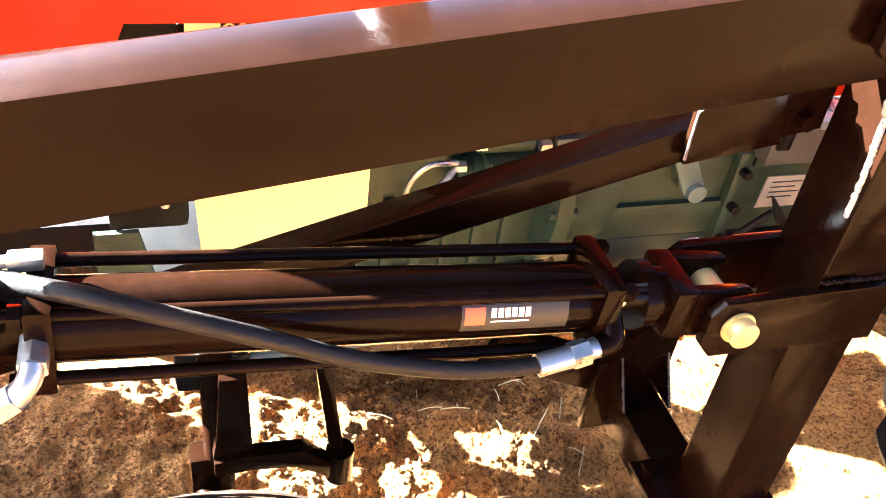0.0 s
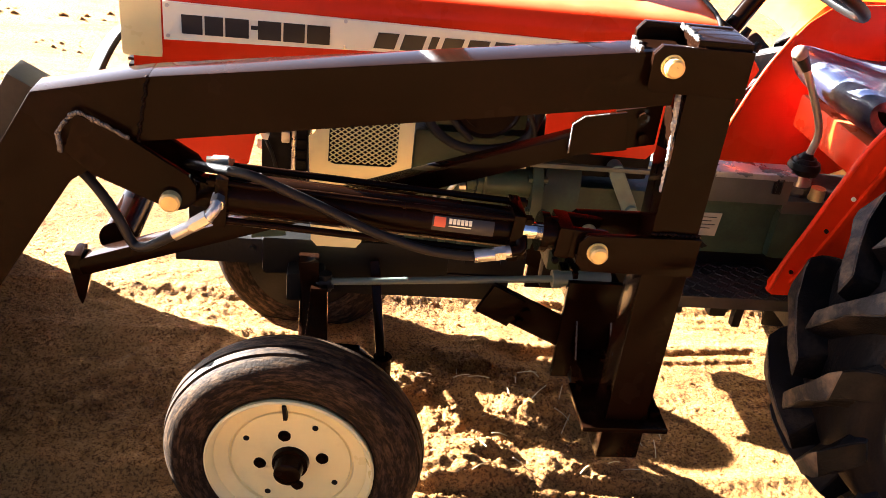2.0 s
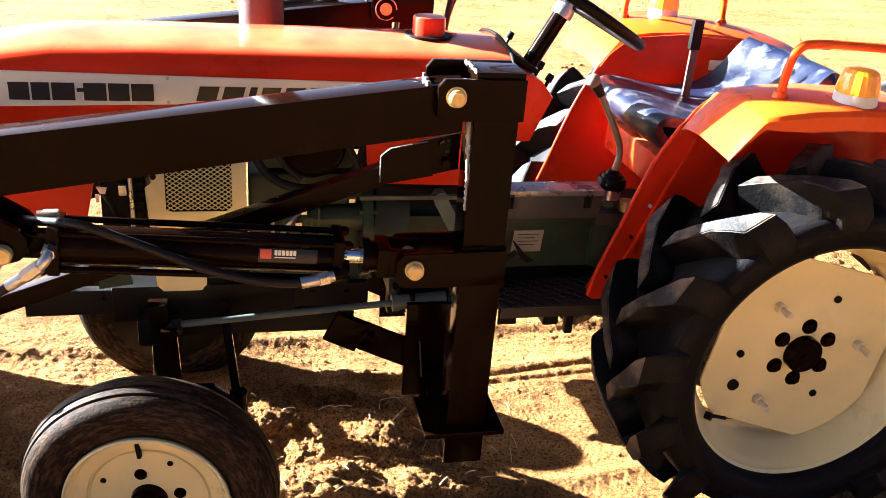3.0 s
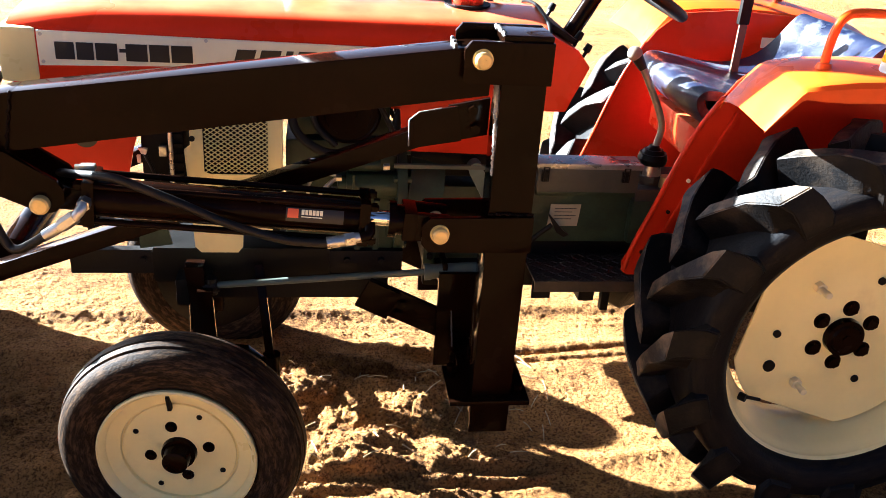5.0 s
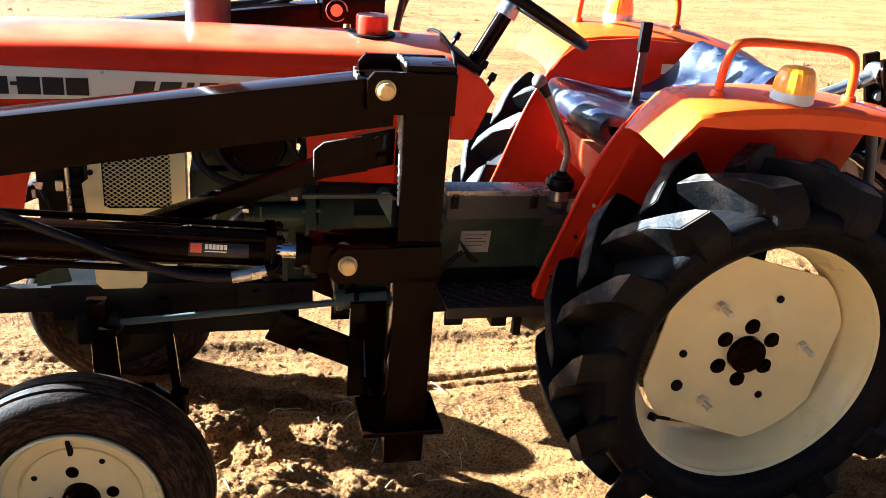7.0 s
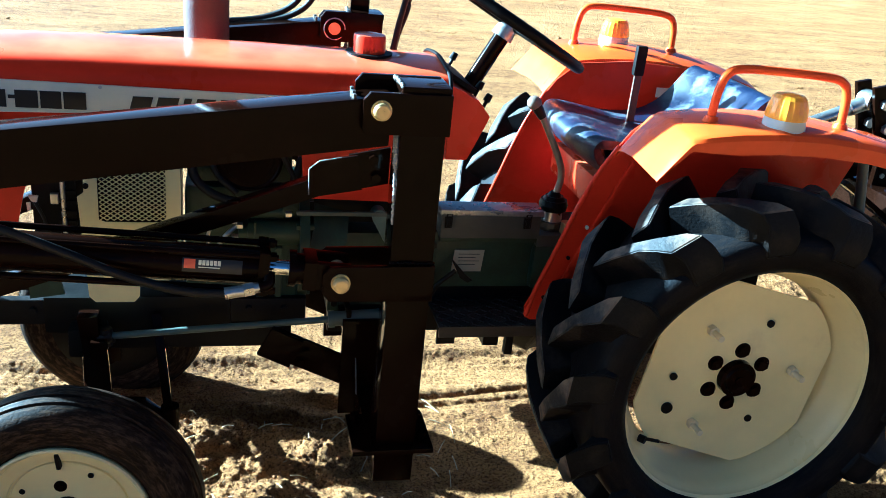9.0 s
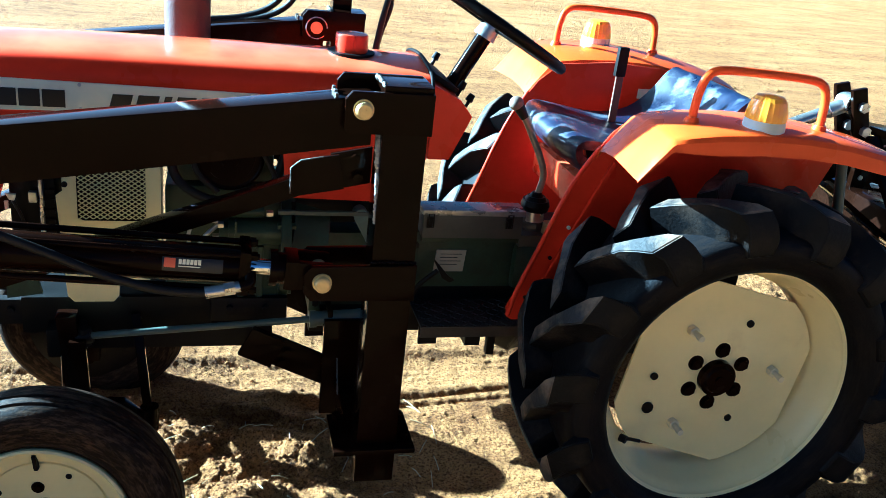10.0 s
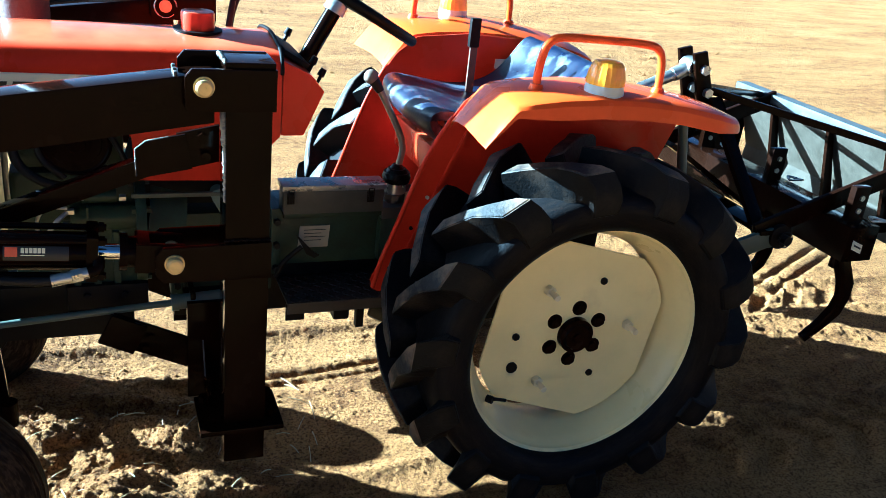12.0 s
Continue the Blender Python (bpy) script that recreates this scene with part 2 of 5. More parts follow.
def sand_material():
    m = bpy.data.materials.new("dry_sand")
    m.use_nodes = True
    n, l = m.node_tree.nodes, m.node_tree.links
    p = n["Principled BSDF"]
    tc = n.new("ShaderNodeTexCoord")
    p.inputs["Roughness"].default_value = 0.95
    p.inputs["Specular IOR Level"].default_value = 0.15

    def tex(sc, det, rg=0.6):
        t = n.new("ShaderNodeTexNoise")
        t.inputs["Scale"].default_value, t.inputs["Detail"].default_value, t.inputs["Roughness"].default_value = sc, det, rg
        l.new(tc.outputs["Object"], t.inputs["Vector"])
        return t.outputs[0]

    def cr(val, stops):
        r = n.new("ShaderNodeValToRGB")
        while len(r.color_ramp.elements) < len(stops):
            r.color_ramp.elements.new(0.5)
        for e, (pos, c) in zip(r.color_ramp.elements, stops):
            e.position, e.color = pos, (*c, 1)
        l.new(val, r.inputs[0])
        return r.outputs[0]

    a = cr(tex(0.9, 6), [(0.3, (0.42, 0.196, 0.055)), (0.55, (0.49, 0.242, 0.073)), (0.75, (0.55, 0.292, 0.098))])
    b = cr(tex(125, 5, 0.8), [(0.42, (0.12, 0.07, 0.04)), (0.51, (1, 1, 1)), (0.62, (1.0, 1.0, 1.0)), (0.72, (1.2, 1.2, 1.2))])
    c = cr(tex(13, 9, 0.8), [(0.34, (0.62, 0.54, 0.47)), (0.46, (1, 1, 1))])
    mp = n.new("ShaderNodeMapping")
    mp.inputs["Scale"].default_value = (0.42, 1.7, 1.0)
    mp.inputs["Rotation"].default_value = (0, 0, 0.12)
    l.new(tc.outputs["Object"], mp.inputs["Vector"])
    streak = n.new("ShaderNodeTexNoise")
    streak.inputs["Scale"].default_value, streak.inputs["Detail"].default_value, streak.inputs["Roughness"].default_value = 2.2, 7.0, 0.72
    l.new(mp.outputs[0], streak.inputs["Vector"])
    band = cr(streak.outputs[0], [(0.46, (1, 1, 1)), (0.55, (0, 0, 0))])
    specks = cr(tex(15, 9, 0.85), [(0.43, (0.34, 0.27, 0.21)), (0.55, (0.94, 0.92, 0.90))])
    dm = n.new("ShaderNodeMix")
    dm.data_type = "RGBA"
    l.new(band, dm.inputs[0])
    dm.inputs[6].default_value = (1, 1, 1, 1)
    l.new(specks, dm.inputs[7])
    d = dm.outputs[2]
    last = a
    for x in (b, c, d):
        mx = n.new("ShaderNodeMix")
        mx.data_type, mx.blend_type = "RGBA", "MULTIPLY"
        mx.inputs[0].default_value = 0.75
        l.new(last, mx.inputs[6])
        l.new(x, mx.inputs[7])
        last = mx.outputs[2]
    l.new(last, p.inputs["Base Color"])
    bp = None
    for sc, st, di in ((4.0, 0.5, 0.05), (14.0, 0.5, 0.012), (50.0, 0.6, 0.008), (130.0, 1.0, 0.018), (280.0, 1.0, 0.009)):
        q = n.new("ShaderNodeBump")
        q.inputs["Strength"].default_value, q.inputs["Distance"].default_value = st, di
        l.new(tex(sc, 4, 0.65), q.inputs["Height"])
        if bp:
            l.new(bp, q.inputs["Normal"])
        bp = q.outputs[0]
    l.new(bp, p.inputs["Normal"])
    return m


SAND = sand_material()
STRAW = mat("dry_straw", (0.55, 0.42, 0.22), 0.7, vary=0.25, scale=30, bump=0.0)

# ---- building helpers ----
C = 0.465                    # the tractor's middle line
MIRROR = [False]             # True: build the far twin, mirrored in the middle line
MIDDLE = [C]                 # the line in which twins are mirrored


def thing(name, base, label, category, group=""):
    e = new(name)
    e.location = base
    return tagged(e, label, category, group)


def part(name, bm, material, parent, label="", smooth=None):
    """Links a bmesh, in world places, as one mesh under a thing or a part."""
    if MIRROR[0]:
        for v in bm.verts:
            v.co.y = 2 * MIDDLE[0] - v.co.y
        bmesh.ops.reverse_faces(bm, faces=bm.faces[:])
    me = bpy.data.meshes.new(name)
    if smooth is not None:
        bm.normal_update()
        for f in bm.faces:
            f.smooth = True
        for e in bm.edges:
            if len(e.link_faces) == 2 and e.calc_face_angle(0) > radians(smooth):
                e.smooth = False
    bm.to_mesh(me)
    bm.free()
    me.materials.append(material)
    ob = new(name, me)
    if parent is not None:
        ob.parent = parent
        if parent.parent is None:
            ob.matrix_parent_inverse = Matrix.Translation(-parent.location)
    if label:
        ob["label"] = label
    return ob


def B():
    return bmesh.new()


def box(bm, x0, x1, y0, y1, z0, z1, bev=0.0, m=None):
    r = bmesh.ops.create_cube(bm, size=1.0)
    vs = r["verts"]
    mm = Matrix.Translation(((x0 + x1) / 2, (y0 + y1) / 2, (z0 + z1) / 2)) @ Matrix.Diagonal((x1 - x0, y1 - y0, z1 - z0, 1))
    bmesh.ops.transform(bm, matrix=(m @ mm) if m else mm, verts=vs)
    if bev:
        es = {e for v in vs for e in v.link_edges}
        bmesh.ops.bevel(bm, geom=list(es), offset=bev, segments=2, affect="EDGES", profile=0.7)
    return bm


def prism(bm, pts, y0, y1, bev=0.0):
    """A plate: an outline in x and z, from y0 to y1."""
    a = [bm.verts.new((x, y0, z)) for x, z in pts]
    b = [bm.verts.new((x, y1, z)) for x, z in pts]
    fs = [bm.faces.new(a), bm.faces.new(b[::-1])]
    k = len(pts)
    for i in range(k):
        fs.append(bm.faces.new((a[(i + 1) % k], a[i], b[i], b[(i + 1) % k])))
    bmesh.ops.recalc_face_normals(bm, faces=fs)
    if bev:
        es = {e for f in fs for e in f.edges}
        bmesh.ops.bevel(bm, geom=list(es), offset=bev, segments=2, affect="EDGES", profile=0.7)
    return bm


def cyl(bm, p0, p1, r0, r1=None, n=20):
    p0, p1 = Vector(p0), Vector(p1)
    d = p1 - p0
    q = d.to_track_quat("Z", "Y").to_matrix().to_4x4()
    bmesh.ops.create_cone(bm, cap_ends=True, segments=n, radius1=r0, radius2=r0 if r1 is None else r1, depth=d.length,
                          matrix=Matrix.Translation((p0 + p1) / 2) @ q)
    return bm


def beam(bm, p0, p1, w, h, bev=0.004, up=(0, 0, 1)):
    """A square tube from p0 to p1: w across, h upright."""
    p0, p1 = Vector(p0), Vector(p1)
    d = (p1 - p0).normalized()
    side = d.cross(Vector(up)).normalized()
    top = side.cross(d)
    m = Matrix((d, side, top)).transposed().to_4x4()
    m.translation = (p0 + p1) / 2
    ln = (p1 - p0).length
    return box(bm, -ln / 2, ln / 2, -w / 2, w / 2, -h / 2, h / 2, bev, m)


def spline(pts, steps=8):
    ps = [Vector(p) for p in pts]
    ps = [2 * ps[0] - ps[1]] + ps + [2 * ps[-1] - ps[-2]]
    out = []
    for i in range(1, len(ps) - 2):
        a, b, c, d = ps[i - 1:i + 3]
        for k in range(steps):
            t = k / steps
            out.append(0.5 * (2 * b + (c - a) * t + (2 * a - 5 * b + 4 * c - d) * t * t + (3 * b - a - 3 * c + d) * t ** 3))
    out.append(ps[-2])
    return out


def hose(bm, pts, r, n=10, steps=8, smooth_path=True):
    path = spline(pts, steps) if smooth_path else [Vector(p) for p in pts]
    rings = []
    ref = Vector((0.13, 0.31, 0.94)).normalized()
    for i, p in enumerate(path):
        d = (path[min(i + 1, len(path) - 1)] - path[max(i - 1, 0)]).normalized()
        s = d.cross(ref).normalized()
        u = s.cross(d)
        rings.append([bm.verts.new(p + r * (math.cos(2 * math.pi * k / n) * s + math.sin(2 * math.pi * k / n) * u)) for k in range(n)])
    for a, b in zip(rings, rings[1:]):
        for k in range(n):
            bm.faces.new((a[k], a[(k + 1) % n], b[(k + 1) % n], b[k]))
    bm.faces.new(rings[0][::-1])
    bm.faces.new(rings[-1])
    bmesh.ops.recalc_face_normals(bm, faces=bm.faces[:])
    return bm


def lathe(bm, prof, cx, cz, n=64, closed=True):
    """Turns a profile of (radius, y) about an axis along y."""
    rings = []
    for r, y in prof:
        rings.append([bm.verts.new((cx + r * math.cos(2 * math.pi * k / n), y, cz + r * math.sin(2 * math.pi * k / n))) for k in range(n)])
    pairs = list(zip(rings, rings[1:] + rings[:1])) if closed else list(zip(rings, rings[1:]))
    fs = []
    for a, b in pairs:
        for k in range(n):
            fs.append(bm.faces.new((a[k], a[(k + 1) % n], b[(k + 1) % n], b[k])))
    bmesh.ops.recalc_face_normals(bm, faces=fs)
    return bm


def ring_at(cx, cz, r, ang):
    return cx + r * math.cos(radians(ang)), cz + r * math.sin(radians(ang))


# ---- the sandy ground: one sheet out to the horizon ----
def lattice(ix, iy, seed):
    h = np.sin(ix * 127.1 + iy * 311.7 + seed * 74.7) * 43758.5453
    return h - np.floor(h)


def vnoise(x, y, seed):
    ix, iy = np.floor(x), np.floor(y)
    fx, fy = x - ix, y - iy
    ux, uy = fx * fx * (3 - 2 * fx), fy * fy * (3 - 2 * fy)
    a, b = lattice(ix, iy, seed), lattice(ix + 1, iy, seed)
    c, d = lattice(ix, iy + 1, seed), lattice(ix + 1, iy + 1, seed)
    return (a * (1 - ux) + b * ux) * (1 - uy) + (c * (1 - ux) + d * ux) * uy


def fbm(x, y, seed, octaves=4):
    s, amp, tot = 0, 1.0, 0
    for o in range(octaves):
        s = s + amp * vnoise(x * 2 ** o + o * 17.3, y * 2 ** o - o * 9.1, seed + o)
        tot += amp
        amp *= 0.5
    return s / tot


def clumps(x, y, scale, seed, fill=1.0):
    """Rounded clods of uneven size, scattered one to a cell; 0 between them, up to 1 on top."""
    x, y = x * scale, y * scale
    ix, iy = np.floor(x), np.floor(y)
    best = np.zeros_like(x)
    for a in (-1, 0, 1):
        for b in (-1, 0, 1):
            cx, cy = ix + a, iy + b
            px, py = cx + lattice(cx, cy, seed), cy + lattice(cx, cy, seed + 5)
            r = 0.35 + 0.5 * lattice(cx, cy, seed + 9)
            on = lattice(cx, cy, seed + 13) < fill
            d = ((x - px) ** 2 + (y - py) ** 2) / r ** 2
            best = np.maximum(best, np.where(on, r * np.sqrt(np.clip(1 - d, 0, 1)), 0))
    return best


def ground_height(x, y):
    near = np.exp(-((x - 0.3) / 3.0) ** 4 - ((y - 0.4) / 2.4) ** 4)
    z = 0.042 + 0.03 / (1 + np.exp(-(x - 0.55) * 9)) + (fbm(x * 0.9, y * 0.9, 3) - 0.5) * 0.03
    churn = np.exp(-((x + 0.28) / 0.48) ** 4 - ((y - 0.42) / 0.30) ** 4)
    churn2 = np.exp(-((x + 1.2) / 0.5) ** 2 - ((y - 0.3) / 0.5) ** 2)
    behind = np.exp(-((x - 2.0) / 0.7) ** 4 - ((y - 0.6) / 0.8) ** 4)
    z = z + (churn * 0.10 + churn2 * 0.06 + near * 0.012) * (fbm(x * 5 + 3, y * 5, 11, 3) - 0.5)
    wx, wy = x + 0.07 * (fbm(x * 11, y * 11, 83, 4) - 0.5), y + 0.07 * (fbm(x * 11 + 7, y * 11, 85, 4) - 0.5)
    z = z + churn * 0.056 * clumps(wx, wy, 6.5, 71, 0.55) + (churn * 0.008 + churn2 * 0.02 + behind * 0.015) * clumps(wx, wy, 17.0, 73, 0.4)
    z = z + (churn * 0.0045 + churn2 * 0.010 + near * 0.0008 + behind * 0.006) * clumps(wx, wy, 45.0, 77, 0.5)
    z = z + (churn * 0.013 + churn2 * 0.008 + near * 0.0015) * (fbm(x * 34, y * 34, 23, 3) - 0.5) * 2.0
    z = z + near * 0.0055 * (fbm(x * 100, y * 100, 31, 2) - 0.5)
    # heaps pushed up between the wheels
    for cx, cy, wx_, wy_, a in ((-0.02, 0.49, 0.10, 0.045, 0.05), (0.10, 0.42, 0.09, 0.045, 0.05), (-0.22, 0.57, 0.09, 0.04, 0.035), (-0.05, 0.25, 0.22, 0.035, 0.028),
                                (-0.10, 0.19, 0.25, 0.02, 0.02), (0.02, 0.70, 0.35, 0.03, -0.03), (-0.08, 0.63, 0.12, 0.03, 0.025), (-0.11, 0.50, 0.07, 0.04, 0.035), (0.0, 0.41, 0.07, 0.045, 0.03)):
        z = z + a * np.exp(-((x - cx) / wx_) ** 2 - ((y - cy + 0.15 * (x - cx)) / wy_) ** 2)
    # prints of narrow treads along the tractor's way
    for yc, w, x0, x1, a in ((0.88, 0.07, -2.0, 1.2, 0.0032), (0.16, 0.06, -0.42, 0.32, 0.008), (0.62, 0.05, -0.6, 0.25, 0.007)):
        z = z + a * np.sin(y * 170 + 7 * fbm(x * 4, y * 4, 61, 3)) * np.clip(fbm(x * 6, y * 9, 67, 3) * 3.2 - 0.8, 0, 1.3) * np.exp(-((y - yc) / w) ** 4) / (1 + np.exp(-(x - x0) * 20) * 1.0) / (1 + np.exp((x - x1) * 20))
    # two thin lines drawn through the sand between the wheels
    for off in (0.0, 0.034):
        yc = 0.655 + off + 0.10 * np.exp(-np.clip(x + 0.45, -0.3, 3.0) / 0.28) + 0.006 * np.sin(x * 9 + off * 40)
        z = z - 0.010 * np.exp(-((y - yc) / 0.006) ** 2) * (x > -0.45) * (x < 0.75)
    # tracks of a wheel that went off behind the tractor
    for off in (0.0, 0.075):
        along = (x - 2.27) * 0.88 + (y - 0.86) * 0.475
        across = (y - 0.86) * 0.88 - (x - 2.27) * 0.475 - off
        z = z - 0.016 * np.exp(-(across / 0.014) ** 2) * (along > -0.05) * (along < 1.1)
    # wheel ruts
    for yc, w, d in ((0.83, 0.09, 0.014), (0.06, 0.11, 0.008)):
        z = z - near * d * np.exp(-((y - yc) / w) ** 4)
        z = z + near * 0.010 * np.exp(-((np.abs(y - yc) - w * 1.25) / 0.02) ** 2)
    # chevron prints of the driven wheels behind the tractor
    for yc in (0.03, 0.90):
        ph = (x * 1.0 + np.abs(y - yc) * 0.9) / 0.16
        z = z - behind * 0.018 * np.exp(-((y - yc) / 0.12) ** 4) * np.clip(np.sin(2 * np.pi * ph) * 2, -0.4, 1)
    return z


def axis_steps(lo, hi, step, far, grow=1.16):
    mid = list(np.arange(lo, hi, step))
    out, s, x = [], step, lo
    while x > -far:
        s *= grow
        x -= s
        out.append(x)
    right, s, x = [], step, mid[-1]
    while x < far:
        s *= grow
        x += s
        right.append(x)
    return np.array(out[::-1] + mid + right)


gx, gy = axis_steps(-1.5, 2.6, 0.0058, 900, 1.1), axis_steps(-0.3, 1.5, 0.0058, 900, 1.03)
GX, GY = np.meshgrid(gx, gy)
GZ = ground_height(GX, GY)
me = bpy.data.meshes.new("ground")
nx, ny = len(gx), len(gy)
me.vertices.add(nx * ny)
me.vertices.foreach_set("co", np.stack([GX, GY, GZ], -1).astype(np.float32).ravel())
ii = (np.arange(ny - 1)[:, None] * nx + np.arange(nx - 1)[None]).ravel()
quads = np.stack([ii, ii + 1, ii + nx + 1, ii + nx], -1).astype(np.int32)
me.loops.add(quads.size)
me.loops.foreach_set("vertex_index", quads.ravel())
me.polygons.add(len(quads))
me.polygons.foreach_set("loop_start", np.arange(0, quads.size, 4, dtype=np.int32))
me.polygons.foreach_set("use_smooth", np.ones(len(quads), dtype=bool))
me.update(calc_edges=True)
me.materials.append(SAND)
ground = tagged(new("ground", me), "dry golden sand, churned, with ruts and lumps", "ground", kind="structure")


def sand_clods():
    rng = np.random.RandomState(5)
    vs, fs = [], []
    ico = [(0, 0, 1), (0.894, 0, 0.447), (0.276, 0.851, 0.447), (-0.724, 0.526, 0.447), (-0.724, -0.526, 0.447),
           (0.276, -0.851, 0.447), (0.724, 0.526, -0.447), (-0.276, 0.851, -0.447), (-0.894, 0, -0.447),
           (-0.276, -0.851, -0.447), (0.724, -0.526, -0.447), (0, 0, -1)]
    tri = [(0, 1, 2), (0, 2, 3), (0, 3, 4), (0, 4, 5), (0, 5, 1), (1, 6, 2), (2, 7, 3), (3, 8, 4), (4, 9, 5), (5, 10, 1),
           (6, 7, 2), (7, 8, 3), (8, 9, 4), (9, 10, 5), (10, 6, 1), (6, 11, 7), (7, 11, 8), (8, 11, 9), (9, 11, 10), (10, 11, 6)]
    px = np.concatenate([rng.normal(-0.2, 0.28, 2600), rng.uniform(-1.5, 2.6, 24000)])
    py = np.concatenate([rng.normal(0.42, 0.22, 2600), rng.uniform(-0.2, 1.9, 24000)])
    size = np.concatenate([0.002 + 0.006 * rng.rand(2600) ** 4, 0.0015 + 0.0020 * rng.rand(24000) ** 3])
    # farther off they lie in long bands, as a scraper's edge leaves them
    for band in range(46):
        bx, by, count = rng.uniform(-4.5, 7.0), 2.2 + 8.0 * rng.rand() ** 1.3, rng.randint(25, 110)
        wide = rng.uniform(0.25, 1.3)
        ox = rng.normal(0, wide, count)
        px = np.concatenate([px, bx + ox])
        py = np.concatenate([py, by + 0.10 * ox + rng.normal(0, 0.05 + 0.05 * rng.rand(), count)])
        size = np.concatenate([size, 0.004 + 0.017 * rng.rand(count) ** 2.6])
    pz = ground_height(px, py)
    for x, y, z, r in zip(px, py, pz, size):
        k = len(vs)
        for v in ico:
            j = 0.7 + 0.6 * rng.rand()
            vs.append((x + v[0] * r * j, y + v[1] * r * j, z + v[2] * r * j * 0.75))
        fs += [(a + k, b + k, c + k) for a, b, c in tri]
    m = bpy.data.meshes.new("sand_clods")
    m.from_pydata(vs, [], fs)
    m.polygons.foreach_set("use_smooth", np.ones(len(fs), dtype=bool))
    m.materials.append(SAND)
    tagged(new("sand_clods", m), "small loose lumps of dry sand on the ground", "sand lumps", kind="stuff")


sand_clods()


def straws():
    """Bits of dry grass on the churned sand."""
    rng = np.random.RandomState(11)
    bm = B()
    for k in range(46):
        x, y = rng.uniform(-0.35, 0.42), rng.uniform(0.18, 0.62)
        z = float(ground_height(np.array([x]), np.array([y]))[0])
        a, up, ln = rng.uniform(0, 6.28), rng.uniform(-0.1, 0.8), rng.uniform(0.025, 0.075)
        tip = Vector((math.cos(a) * math.cos(up), math.sin(a) * math.cos(up), math.sin(up))) * ln
        p = Vector((x, y, z + 0.002))
        hose(bm, [p, p + tip * 0.5 + Vector((0, 0, 0.004)), p + tip], 0.0011, 5, 2)
    tagged(part("straw", bm, STRAW, None), "thin pale bits of dry straw on the sand", "straw", kind="stuff")


straws()

# ---- the tractor ----
tractor = thing("tractor", (0.2, C, 0.0), "small old red tractor with cream wheels and green engine", "tractor")

# hood: a shell with rounded shoulders
HY0, HY1 = 0.307, 2 * C - 0.307


def hood_section(x):
    t = min(1.0, max(0.0, (x + 0.83) / 0.25))
    drop = (1 - t) ** 2 * 0.030
    top = 1.093 - drop
    pts = [(HY0, 0.935), (HY0, 1.043 - drop), (HY0 + 0.003, 1.056 - drop), (HY0 + 0.011, 1.068 - drop), (HY0 + 0.026, 1.077 - drop), (HY0 + 0.05, 1.083 - drop), (HY0 + 0.09, 1.088 - drop)]
    full = pts + [(C, top + 0.002)] + [(2 * C - y, z) for y, z in pts[::-1]]
    return full


bm = B()
rows = []
for x in (-0.83, -0.80, -0.74, -0.66, -0.5, -0.3, -0.1, 0.1, 0.2, 0.25):
    rows.append([bm.verts.new((x, y, z)) for y, z in hood_section(x)])
for a, b in zip(rows, rows[1:]):
    for k in range(len(a) - 1):
        bm.faces.new((a[k], a[k + 1], b[k + 1], b[k]))
bm.faces.new(rows[0])
bmesh.ops.recalc_face_normals(bm, faces=bm.faces[:])
bmesh.ops.solidify(bm, geom=bm.faces[:], thickness=0.003)
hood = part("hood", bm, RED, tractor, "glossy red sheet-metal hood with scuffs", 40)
# lower side skirts in front, and at the rear below the tank
for side in (False, True):
    MIRROR[0] = side
    part("front_side_panel", prism(B(), [(-0.825, 0.935), (-0.825, 0.76), (-0.79, 0.718), (-0.655, 0.718), (-0.622, 0.735), (-0.607, 0.80), (-0.575, 0.90), (-0.56, 0.935)], HY0 + 0.001, HY0 + 0.005), RED, hood)
    part("rear_side_panel", prism(B(), [(-0.06, 0.935), (-0.05, 0.805), (0.16, 0.80), (0.25, 0.90), (0.25, 0.935)], HY0 + 0.001, HY0 + 0.005), RED, hood)
    strip = part("name_strip", prism(B(), [(-0.770, 0.968), (-0.046, 0.985), (-0.02, 1.026), (-0.770, 1.037)], HY0 - 0.004, HY0 + 0.001, 0.001), WHITE, hood, "off-white name strip with black characters")
    for x, z in ((-0.762, 0.976), (-0.762, 1.03), (-0.45, 1.028), (-0.45, 0.98), (-0.06, 1.02), (-0.06, 0.992)):
        part("rivet", cyl(B(), (x, HY0 - 0.006, z), (x, HY0 - 0.002, z), 0.0035, n=10), ZINC, strip)
MIRROR[0] = False
strip_near = [o for o in hood.children if o.name.startswith("name_strip")][0]
# characters of the maker's and model name, as plain blocks of their size
x = -0.738
for w in (0.040, 0.036, 0.045, 0.012, 0.045, 0.042, 0.045):
    low = w < 0.02
    if low:
        pts = [(x, 0.999), (x + w, 0.999), (x + w, 1.006), (x, 1.006)]
    else:
        pts = [(x, 0.982), (x + w - 0.004, 0.982), (x + w - 0.004, 1.016), (x, 1.016)]
    part("letter_bar", prism(B(), pts, HY0 - 0.0055, HY0 - 0.003), LETTER, strip_near)
    x += w
x = -0.398
for w in (0.048, 0.050, 0.024, 0.046, 0.048, 0.046):
    pts = [(x, 0.984), (x + w - 0.010, 0.984), (x + w - 0.002, 1.013), (x + 0.008, 1.013)]
    part("letter_bar", prism(B(), pts, HY0 - 0.0055, HY0 - 0.003), LETTER, strip_near)
    x += w
